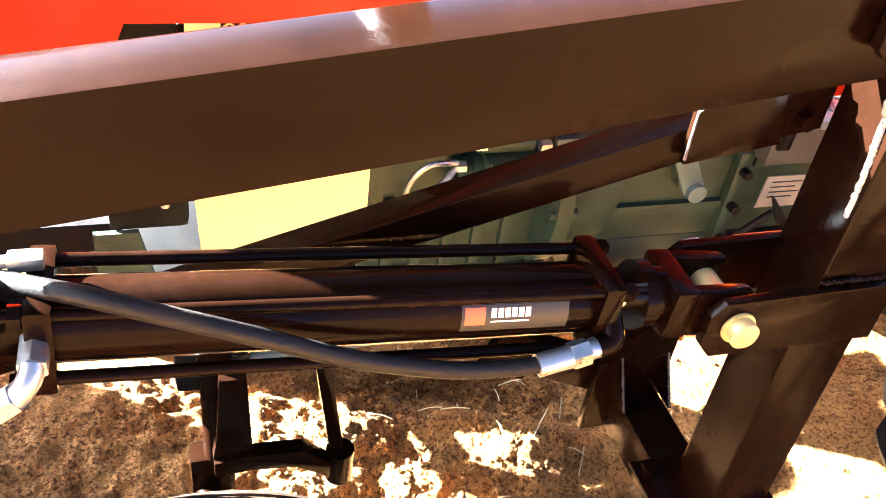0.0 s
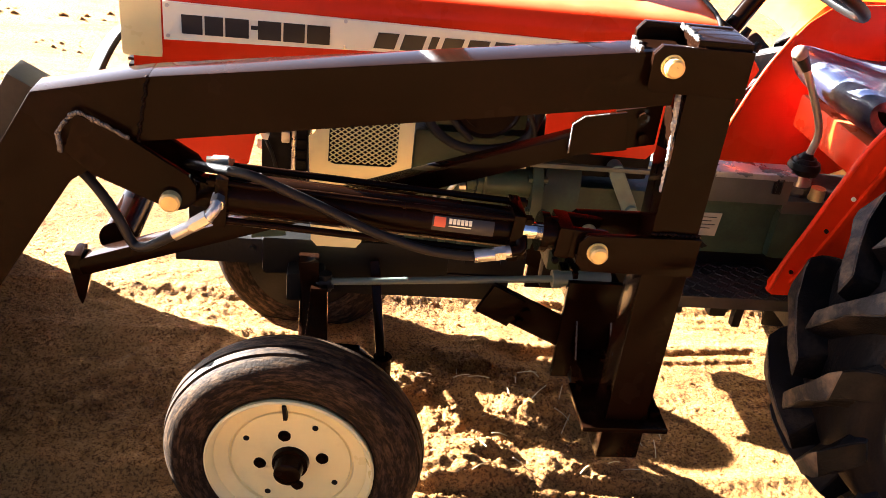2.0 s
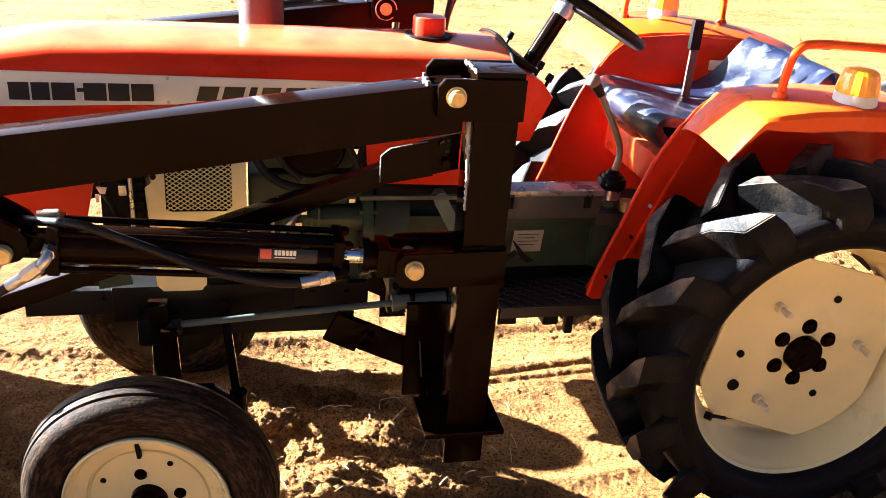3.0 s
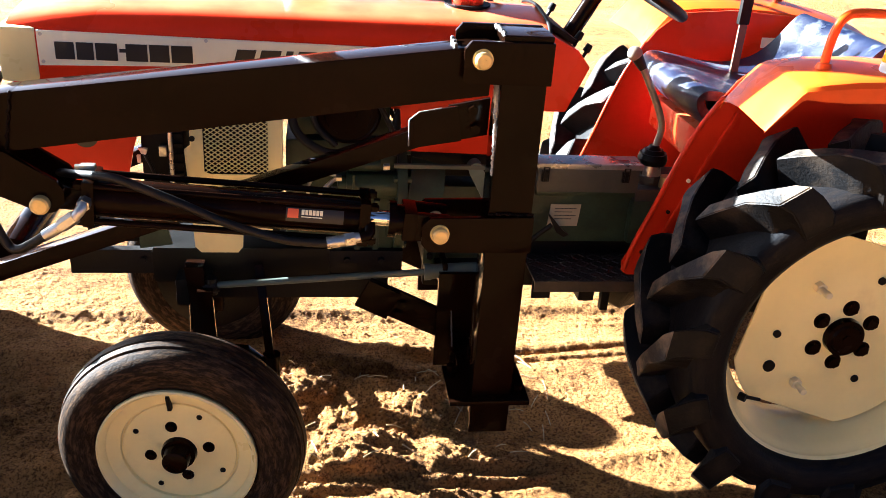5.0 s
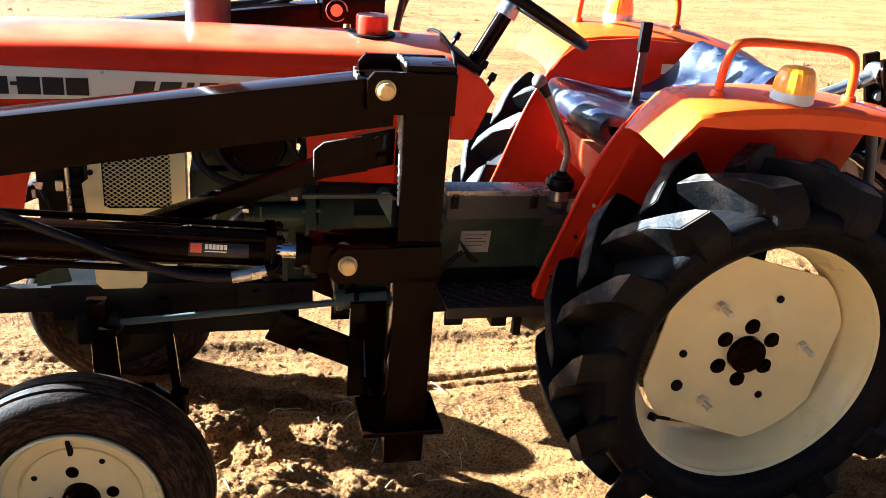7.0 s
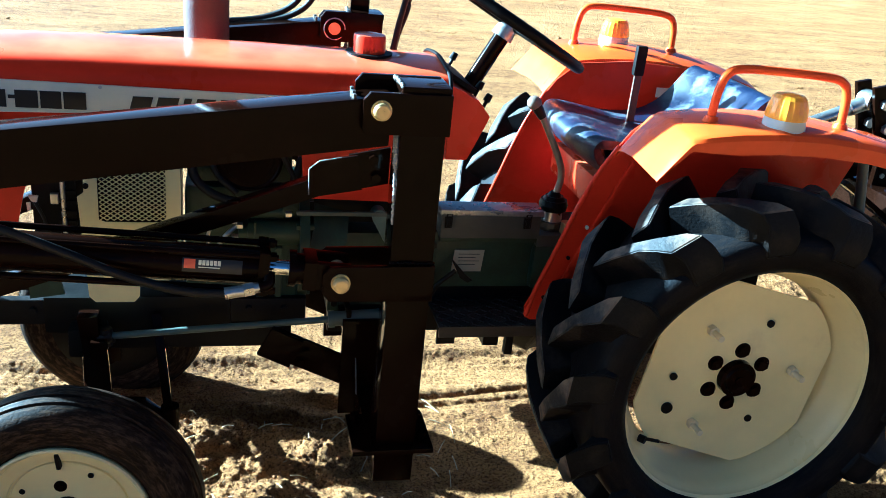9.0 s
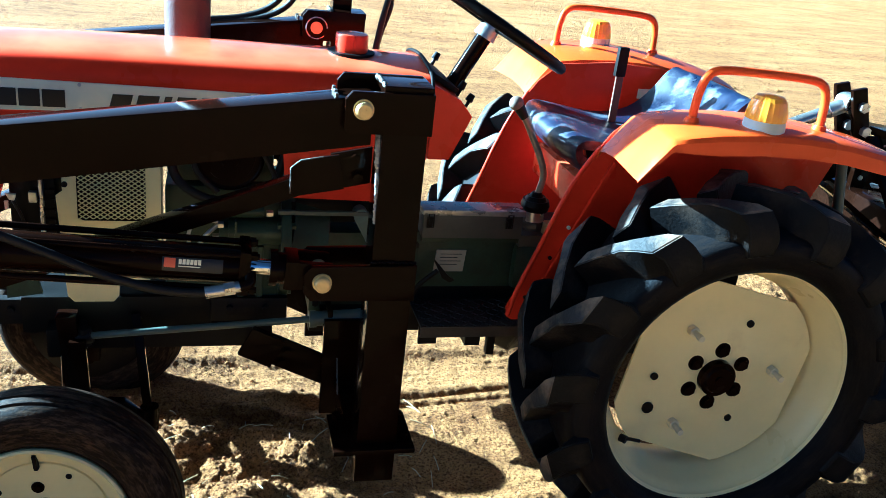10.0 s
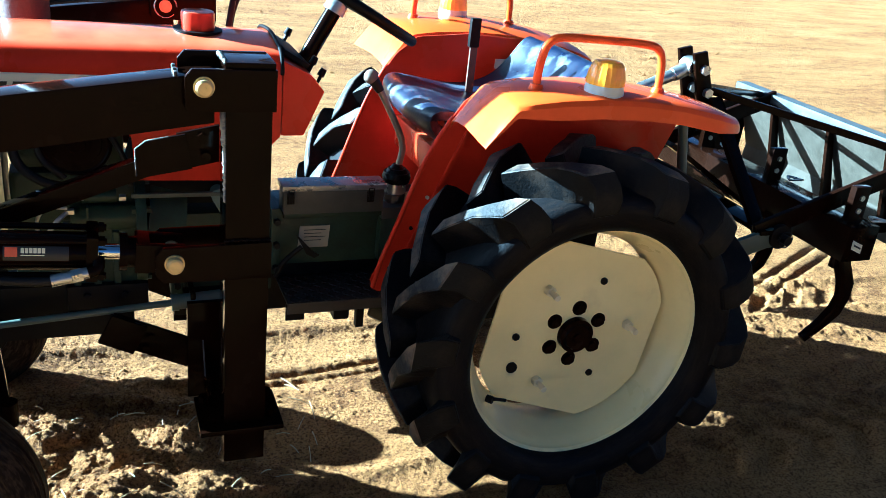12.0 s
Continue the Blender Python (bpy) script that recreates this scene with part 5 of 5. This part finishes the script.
    for x in (0.077, 0.153):
        bm = B()
        m = [bm.verts.new(c) for c in ((x, 0.27, 0.425), (x, 0.27, 0.357), (x, 0.225, 0.357), (x + 0.006, 0.27, 0.425), (x + 0.006, 0.27, 0.357), (x + 0.006, 0.225, 0.357))]
        for idx in ((0, 1, 2), (5, 4, 3), (0, 3, 4, 1), (1, 4, 5, 2), (2, 5, 3, 0)):
            bm.faces.new([m[i] for i in idx])
        bmesh.ops.recalc_face_normals(bm, faces=bm.faces[:])
        gusset = part("gusset", bm, BLACK, p)
        bm = B()
        weld(bm, [(x + 0.003, 0.2685, 0.428), (x + 0.003, 0.247, 0.392), (x + 0.003, 0.226, 0.360)], 0.0022, 10)
        part("bright_edge", bm, WELD, gusset, "thin bright line along the gusset edge", 60)
    bm = B()
    box(bm, 0.055, 0.067, 0.285, 0.375, 0.46, 0.54, 0.003)
    box(bm, 0.045, 0.165, 0.284, 0.375, 0.50, 0.515, 0.003)
    part("mount_bracket", bm, BLACK, p, "", 35)
    # lower flat-bar brace, lapped and bolted
    bm = B()
    beam(bm, (0.085, 0.292, 0.372), (-0.122, 0.292, 0.472), 0.010, 0.070, 0.002)
    beam(bm, (-0.055, 0.280, 0.437), (-0.127, 0.280, 0.473), 0.012, 0.072, 0.002)
    lb = part("lower_brace", bm, BLACK, p, "", 35)
    for x, z in ((-0.032, 0.440), (-0.044, 0.414)):
        part("bolt", cyl(B(), (x, 0.288, z), (x, 0.276, z), 0.009, n=6), BLACK, lb)
    # long upper brace to the front
    bm = B()
    beam(bm, (-0.030, 0.128, 0.904), (-0.93, 0.240, 0.532), 0.040, 0.036, 0.003)
    ub = part("upper_brace", bm, BLACK, p, "long black square-tube brace", 35)
    bm = B()
    prism(bm, [(-0.058, 0.884), (-0.059, 0.942), (-0.041, 0.957), (0.030, 0.970), (0.043, 0.902)], 0.096, 0.106, 0.0015)
    part("brace_bracket", bm, BLACK, ub, "", 35)
    bm = B()
    prism(bm, [(0.020, 0.896), (0.015, 0.968), (0.094, 0.985), (0.094, 0.912)], 0.1065, 0.116, 0.0015)
    part("bracket_tab", bm, BLACK, ub, "", 35)
    bm = B()
    hose(bm, [(-0.0585, 0.096, 0.890), (-0.0595, 0.096, 0.942), (-0.041, 0.096, 0.9575), (0.0, 0.096, 0.9655)], 0.0015, 6, 1, False)
    part("bright_edge", bm, WELD, ub, "bare ground edge of the bracket", 60)
    for x, z in ((0.061, 0.962), (0.068, 0.925)):
        part("bolt", cyl(B(), (x, 0.108, z), (x, 0.094, z), 0.010, n=6), BLACK, ub)
    bm = B()
    prism(bm, [(-0.962, 0.552), (-0.905, 0.548), (-0.918, 0.500), (-0.930, 0.455), (-0.937, 0.438), (-0.944, 0.455), (-0.952, 0.505)], 0.236, 0.252, 0.002)
    box(bm, -0.945, -0.925, 0.22, 0.27, 0.515, 0.56, 0.004)
    part("front_foot", bm, BLACK, ub, "", 35)


def arm():
    y0, y1 = 0.026, 0.095
    top = lambda x: 1.099 + (x - 0.018) * 0.137
    bm = B()
    prism(bm, [(0.075, top(0.075) - 0.003), (0.075, top(0.075) - 0.095), (-0.76, top(-0.76) - 0.105), (-0.74, top(-0.74))], y0, y1, 0.004)
    a = part("lift_arm", bm, BLACK, loader, "long glossy black square-tube lift arm, bent down in front", 35)
    bm = B()
    prism(bm, [(-0.7405, top(-0.74)), (-0.7605, top(-0.76) - 0.105), (-0.868, 0.813), (-1.33, 0.10), (-1.41, 0.15), (-0.915, 0.958)] if not MIRROR[0] else
          [(-0.7405, top(-0.74)), (-0.7605, top(-0.76) - 0.105), (-0.80, 0.80), (-0.82, 0.50), (-0.90, 0.50), (-0.885, 0.94)], y0, y1, 0.004)
    part("arm_front", bm, BLACK, a, "", 35)
    bm = B()
    n = 14
    pts = [(-0.741 - 0.019 * k / n + 0.002 * math.sin(k * 2.3), y0 - 0.001, top(-0.741) - 0.107 * k / n) for k in range(n + 1)]
    weld(bm, pts, 0.0032, 2)
    part("weld_seam", bm, BLACK, a, "", 60)
    bm = B()
    pts = [(-0.875 + 0.002 * math.sin(k * 3), y0 - 0.013, 0.87 + 0.055 * k / 5) for k in range(4)] + [(-0.848, y0 - 0.013, 0.934), (-0.82, y0 - 0.013, 0.924), (-0.80, y0 - 0.013, 0.914), (-0.772, y0 - 0.013, 0.898)]
    weld(bm, pts, 0.0040, 12)
    part("weld_bead", bm, WELD, a, "rough silvery weld", 60)
    bm = B()
    for k in range(4):
        box(bm, 0.006 - 0.02 * 0, 0.0125, y0 + 0.005 + k * 0.014, y0 + 0.018 + k * 0.014, top(0) - 0.006, top(0) + 0.006 + 0.003 * (k % 2), 0.003)
    part("weld_lump", bm, WELD, a, "", 60)
    for ya in (y0 - 0.012, y1):
        bm = B()
        prism(bm, [(-0.87, 0.87), (-0.848, 0.932), (-0.772, 0.897), (-0.682, 0.838), (-0.672, 0.822), (-0.672, 0.798), (-0.688, 0.781), (-0.708, 0.776), (-0.83, 0.832)], ya, ya + 0.012, 0.0015)
        part("cylinder_lug", bm, BLACK, a, "", 35)
    bm = B()
    cyl(bm, (-0.712, 0.115, 0.797), (-0.712, 0.0, 0.797), 0.0165, n=24)
    cyl(bm, (-0.712, 0.0, 0.797), (-0.712, -0.003, 0.797), 0.0165, 0.013, n=24)
    part("pin", bm, BRASS, a, "dull yellow pin end", 35)


def ram():
    p0, p1 = Vector((-0.712, 0.062, 0.797)), Vector((0.0, 0.062, 0.747))
    d = (p1 - p0).normalized()
    side = Vector((0, 1, 0))
    upv = d.cross(side) * -1
    if upv.z < 0:
        upv = -upv
    at = lambda s, a=0.0, b=0.0: p0 + d * s + side * a + upv * b
    L = 0.50
    s0 = 0.072
    bm = B()
    cyl(bm, at(s0), at(s0 + L), 0.036, n=40)
    body = part("cylinder_barrel", bm, BLACK, loader, "glossy black tie-rod hydraulic cylinder", 40)
    for s in (s0 - 0.006, s0 + L - 0.012):
        bm = B()
        beam(bm, at(s), at(s + 0.022), 0.088, 0.088, 0.006)
        part("end_cap", bm, BLACK, body, "", 35)
    for a in (-0.034, 0.034):
        for b in (-0.034, 0.034):
            bm = B()
            cyl(bm, at(s0 - 0.02, a, b), at(s0 + L + 0.024, a, b), 0.0062, n=12)
            cyl(bm, at(s0 + L + 0.010, a, b), at(s0 + L + 0.020, a, b), 0.0105, n=6)
            cyl(bm, at(s0 - 0.016, a, b), at(s0 - 0.006, a, b), 0.0105, n=6)
            part("tie_rod", bm, BLACK, body, "", 40)
    bm = B()
    cyl(bm, at(s0 + L), at(0.625), 0.0155, n=24)
    part("piston_rod", bm, CHROME, body, "bright chrome rod", 40)
    part("rod_collar", cyl(B(), at(0.618), at(0.632), 0.036, n=28), BLACK, body, "", 35)
    part("lock_nut", cyl(B(), at(0.632), at(0.648), 0.030, n=28), BLACK, body, "", 35)
    part("clevis_base", beam(B(), at(0.645), at(0.672), 0.075, 0.058, 0.005), BLACK, body, "", 35)
    for a in (-0.028, 0.028):
        part("clevis_cheek", beam(B(), at(0.665, a), at(0.735, a), 0.017, 0.056, 0.006), BLACK, body, "", 35)
    bm = B()
    beam(bm, at(0.0), at(0.07), 0.038, 0.045, 0.006)
    cyl(bm, at(0.0, -0.02), at(0.0, 0.02), 0.028, n=24)
    part("rear_eye", bm, BLACK, body, "", 35)
    # maker's label, lettering as plain blocks
    bm = B()

    def patch(bm, sa, sb, aa, ab, r):
        k = 6
        va = [bm.verts.new(at(sa, -r * math.cos(x), r * math.sin(x))) for x in [aa + (ab - aa) * i / k for i in range(k + 1)]]
        vb = [bm.verts.new(at(sb, -r * math.cos(x), r * math.sin(x))) for x in [aa + (ab - aa) * i / k for i in range(k + 1)]]
        for i in range(k):
            bm.faces.new((va[i], vb[i], vb[i + 1], va[i + 1]))
        bmesh.ops.recalc_face_normals(bm, faces=bm.faces[:])
        for f in bm.faces:
            if f.normal.dot(-side) < 0:
                f.normal_flip()
    patch(bm, 0.425, 0.532, -0.12, 0.62, 0.0363)
    lab = part("label", bm, LETTER, body, "black maker's label with an orange square and white blocks", 60)
    bm = B()
    patch(bm, 0.428, 0.448, 0.08, 0.56, 0.0366)
    part("label_square", bm, LOGO_RED, lab)
    for k in range(6):
        bm = B()
        patch(bm, 0.4535 + k * 0.0068, 0.4589 + k * 0.0068, 0.27, 0.53, 0.0366)
        part("letter_bar", bm, WHITE, lab)
    bm = B()
    patch(bm, 0.4535, 0.492, 0.14, 0.19, 0.0366)
    part("letter_bar", bm, WHITE, lab)
    # fittings and hoses
    bm = B()
    cyl(bm, (-0.638, 0.03, 0.80), (-0.638, -0.004, 0.80), 0.012, n=6)
    hose(bm, [(-0.638, 0.0, 0.803), (-0.641, -0.010, 0.795), (-0.652, -0.014, 0.782)], 0.0095, 12, 5)
    cyl(bm, (-0.650, -0.013, 0.784), (-0.676, -0.012, 0.765), 0.0125, n=6)
    cyl(bm, (-0.676, -0.012, 0.765), (-0.705, -0.010, 0.746), 0.0105, n=16)
    part("hose_fitting", bm, ZINC, body, "zinc-plated elbow fitting", 45)
    bm = B()
    hose(bm, [(-0.70, -0.010, 0.749), (-0.73, -0.004, 0.728), (-0.757, 0.004, 0.712), (-0.777, 0.012, 0.716), (-0.80, 0.02, 0.760), (-0.838, 0.045, 0.80), (-0.868, 0.06, 0.818), (-0.90, 0.07, 0.80)], 0.0085)
    part("hydraulic_hose", bm, HOSE, body, "", 60)
    bm = B()
    hose(bm, [(-0.80, 0.13, 0.80), (-0.73, 0.125, 0.815), (-0.668, 0.07, 0.832), (-0.592, 0.02, 0.846), (-0.54, 0.008, 0.832), (-0.47, 0.004, 0.803), (-0.389, 0.004, 0.765), (-0.302, 0.006, 0.736), (-0.24, 0.007, 0.727), (-0.205, 0.007, 0.727)], 0.0085)
    part("hydraulic_hose", bm, HOSE, body, "", 60)
    bm = B()
    cyl(bm, (-0.212, 0.006, 0.727), (-0.178, 0.008, 0.732), 0.0115, n=18)
    cyl(bm, (-0.178, 0.008, 0.732), (-0.160, 0.010, 0.735), 0.0135, n=6)
    cyl(bm, (-0.162, 0.010, 0.735), (-0.145, 0.012, 0.738), 0.0105, n=18)
    part("hose_fitting", bm, ZINC, body, "zinc-plated hose end", 45)
    bm = B()
    hose(bm, [(-0.150, 0.011, 0.737), (-0.134, 0.014, 0.742), (-0.132, 0.03, 0.757)], 0.0115, 12, 5)
    part("port_elbow", bm, BLACK, body, "", 50)
    bm = B()
    box(bm, -0.655, -0.628, 0.066, 0.082, 0.838, 0.850, 0.003)
    cyl(bm, (-0.664, 0.074, 0.844), (-0.65, 0.074, 0.844), 0.006, n=6)
    part("hose_clamp", bm, ZINC, body, "bright metal hose clamp", 40)


for side in (False, True):
    MIRROR[0] = side
    post()
    arm()
    ram()
MIRROR[0] = False
bm = B()
cyl(bm, (-0.872, 0.285, 0.565), (-0.872, 2 * C - 0.285, 0.565), 0.036, n=32)
part("torque_tube", bm, BLACK, loader, "black round cross tube between the braces", 50)
for y in (0.16,):
    bm = B()
    beam(bm, (-0.955, y, 0.935), (-1.20, y, 0.50), 0.075, 0.06, 0.006)
    part("bucket_cylinder", bm, GALV, loader, "grey bucket tilt cylinder", 35)
# bucket at the end of the arms, resting on the ground
bm = B()
prism(bm, [(-1.40, 0.03), (-2.00, 0.03), (-2.00, 0.04), (-1.42, 0.045), (-1.37, 0.09), (-1.36, 0.36), (-1.40, 0.46), (-1.41, 0.455), (-1.375, 0.36), (-1.38, 0.09)], -0.15, 1.08)
bucket = part("bucket", bm, BLACK, loader, "black loader bucket resting on the sand", 35)
for y in (-0.16, 1.08):
    bm = B()
    prism(bm, [(-1.38, 0.03), (-2.00, 0.03), (-1.72, 0.26), (-1.40, 0.46), (-1.36, 0.36)], y, y + 0.01)
    part("bucket_side", bm, BLACK, bucket)
# valve block and hoses by the far upright
bm = B()
box(bm, 0.085, 0.165, 0.87, 0.95, 1.16, 1.215, 0.005)
box(bm, 0.10, 0.15, 0.88, 0.94, 1.124, 1.16, 0.003)
valve = part("hydraulic_valve", bm, BLACK, loader, "black hydraulic valve block", 35)
bm = B()
hose(bm, [(0.13, 0.91, 1.21), (0.14, 0.90, 1.30), (0.17, 0.88, 1.40)], 0.006)
part("valve_lever", bm, BLACK, valve, "", 50)
for pts in ([(0.09, 0.90, 1.20), (0.03, 0.88, 1.19), (-0.02, 0.88, 1.12), (-0.10, 0.90, 1.08), (-0.22, 0.91, 1.06)],
            [(0.09, 0.92, 1.21), (0.01, 0.90, 1.22), (-0.04, 0.90, 1.13), (-0.12, 0.91, 1.085), (-0.25, 0.91, 1.065)],
            [(0.16, 0.88, 1.19), (0.20, 0.86, 1.22), (0.24, 0.84, 1.20), (0.22, 0.82, 1.10), (0.20, 0.80, 1.0)],
            [(0.16, 0.92, 1.20), (0.22, 0.90, 1.23), (0.25, 0.86, 1.16), (0.22, 0.84, 1.06), (0.20, 0.80, 0.95)]):
    bm = B()
    hose(bm, pts, 0.008)
    part("hydraulic_hose", bm, HOSE, valve, "", 60)
for k in range(6):
    o = 0.016 * k
    bm = B()
    hose(bm, [(-0.80, 0.44 + 1.4 * o, 0.985 - 0.3 * o), (-0.855 - 0.2 * o, 0.44 + 1.4 * o, 0.955 - 0.4 * o), (-0.905 - 0.3 * o, 0.44 + 1.4 * o, 0.885), (-0.945 - 0.4 * o, 0.45 + 1.2 * o, 0.78), (-0.965, 0.46 + o, 0.60)], 0.0065)
    part("hydraulic_hose", bm, HOSE, loader, "", 60)

# ---- the box scraper on the three-point linkage ----
scraper = thing("box_scraper", (1.9, C, 0.3), "black steel box scraper with scarifier teeth behind the tractor", "box scraper")
for dy in (-0.035, 0.035):
    bm = B()
    prism(bm, [(1.372, 1.085), (1.412, 1.094), (1.478, 0.925), (1.428, 0.915)], C + dy - 0.006, C + dy + 0.006, 0.0015)
    mast = part("mast_plate", bm, BLACK, scraper, "", 35)
    for x, z in ((1.412, 1.045), (1.436, 0.982)):
        part("mast_bolt", cyl(B(), (x, C + dy - 0.02, z), (x, C + dy + 0.008, z), 0.014, n=6), ZINC, mast)
bm = B()
hose(bm, [(1.12, C, 0.93), (1.345, C, 1.02)], 0.016, 14, 1, False)
cyl(bm, (1.345, C, 1.02), (1.385, C, 1.037), 0.019, n=16)
cyl(bm, (1.402, C - 0.025, 1.045), (1.402, C + 0.025, 1.045), 0.026, n=20)
part("top_link", bm, ZINC, scraper, "grey steel top link", 45)
bm = B()
beam(bm, (1.46, C - 0.05, 0.97), (1.50, 0.15, 0.66), 0.045, 0.014, 0.002)
part("frame_bar", bm, BLACK, scraper, "", 35)
bm = B()
beam(bm, (1.46, C + 0.05, 0.97), (1.50, 2 * C - 0.15, 0.66), 0.045, 0.014, 0.002)
part("frame_bar", bm, BLACK, scraper, "", 35)
for y, ye in ((C - 0.03, 0.10), (C + 0.03, 0.83)):
    part("stay_bar", beam(B(), (1.46, y, 0.985), (2.010, ye, 0.875), 0.010, 0.020, 0.002), BLACK, scraper, "", 35)
for y in (0.14, 2 * C - 0.14):
    part("side_bar", beam(B(), (1.46, y, 0.685), (2.010, y, 0.878), 0.014, 0.05, 0.002), BLACK, scraper, "", 35)
part("drawbar", beam(B(), (1.30, 0.36, 0.86), (1.575, 0.36, 0.69), 0.05, 0.014, 0.002), BLACK, scraper, "", 35)
part("tool_beam", box(B(), 1.665, 1.765, 0.03, 2 * C - 0.03, 0.638, 0.735, 0.004), BLACK, scraper, "black square tool beam", 35)
stk = part("sticker", prism(B(), [(1.685, 0.675), (1.720, 0.66), (1.720, 0.685), (1.685, 0.70)], 0.0275, 0.0295), WHITE, scraper, "white sticker")
part("print_bars", prism(B(), [(1.690, 0.684), (1.715, 0.673), (1.715, 0.678), (1.690, 0.689)], 0.0262, 0.0274), LETTER, stk)
part("front_bar", beam(B(), (1.50, 0.12, 0.69), (1.50, 2 * C - 0.12, 0.69), 0.07, 0.012, 0.002), BLACK, scraper, "", 35)
for y in (-0.32, 0.98):
    bm = B()
    prism(bm, [(1.755, 0.69), (2.030, 0.86), (2.070, 0.80), (2.050, 0.25), (1.860, 0.20), (1.775, 0.26)] if y > 0 else [(1.795, 0.70), (2.030, 0.86), (2.070, 0.80), (2.050, 0.40), (1.860, 0.40)], y - 0.006, y + 0.006, 0.002)
    side_plate = part("side_plate", bm, BLACK, scraper, "", 35)
bm = B()
prism(bm, [(2.010, 0.86), (2.040, 0.86), (2.120, 0.66), (2.110, 0.57), (2.080, 0.57), (2.090, 0.66)], -0.31, 0.97, 0.002)
part("scraper_blade", bm, GALV, scraper, "scuffed grey steel blade", 35)
bm = B()
beam(bm, (2.010, -0.31, 0.875), (2.010, 0.97, 0.875), 0.05, 0.03, 0.003)
part("top_rail", bm, RAIL, scraper, "black top rail greyed for the sky it reflects", 35)
for y in (0.02, 0.28, 0.52, 0.78):
    bm = B()
    prism(bm, [(1.995, 0.86), (2.015, 0.86), (2.090, 0.60), (2.050, 0.60)], y - 0.006, y + 0.006)
    part("blade_rib", bm, BLACK, scraper)
for y in (0.08, 0.40, 0.72):
    bm = B()
    prism(bm, [(1.690, 0.60), (1.740, 0.60), (1.740, 0.83), (1.690, 0.83)], y - 0.010, y + 0.010, 0.002)
    shank = part("shank", bm, BLACK, scraper, "", 35)
    outline = [(1.70, 0.62), (1.745, 0.62), (1.782, 0.55), (1.782, 0.50), (1.765, 0.455), (1.725, 0.42), (1.668, 0.378), (1.655, 0.393), (1.705, 0.437), (1.735, 0.475), (1.745, 0.51), (1.735, 0.55)]
    part("tine", prism(B(), outline, y - 0.011, y + 0.011, 0.003), BLACK, shank, "", 35)
    for z in (0.765, 0.80):
        part("shank_pin", cyl(B(), (1.715, y - 0.015, z), (1.715, y + 0.013, z), 0.0075, n=10), ZINC, shank)
    bm = B()
    hose(bm, [(1.755, y - 0.03, 0.742), (1.775, y - 0.055, 0.75), (1.795, y - 0.03, 0.742), (1.770, y - 0.005, 0.744), (1.755, y - 0.03, 0.742)], 0.0035)
    part("hitch_pin", bm, ZINC, shank, "", 60)
for side in (False, True):
    MIRROR[0] = side
    bm = B()
    prism(bm, [(1.02, 0.50), (1.02, 0.55), (1.50, 0.70), (1.545, 0.705), (1.56, 0.68), (1.545, 0.65), (1.50, 0.645)], 0.125, 0.140, 0.003)
    link = part("lower_link", bm, GREYLINK, scraper, "grey-green lower lift arm", 35)
    bm = B()
    cyl(bm, (1.532, 0.09, 0.678), (1.532, 0.20, 0.678), 0.013, n=18)
    cyl(bm, (1.532, 0.118, 0.678), (1.532, 0.146, 0.678), 0.033, n=24)
    hose(bm, [(1.532 + 0.022 * math.cos(k), 0.10, 0.678 + 0.022 * math.sin(k)) for k in (0, 1, 2, 3, 4, 5, 6)], 0.0018, 6, 3)
    part("hitch_pin", bm, IRON, link, "dark hitch pin with a spring clip", 45)
    bm = B()
    hose(bm, [(1.18, 0.16, 0.98), (1.24, 0.14, 0.62)], 0.012, 12, 1, False)
    part("lift_rod", bm, GREYLINK, link, "", 50)
MIRROR[0] = False
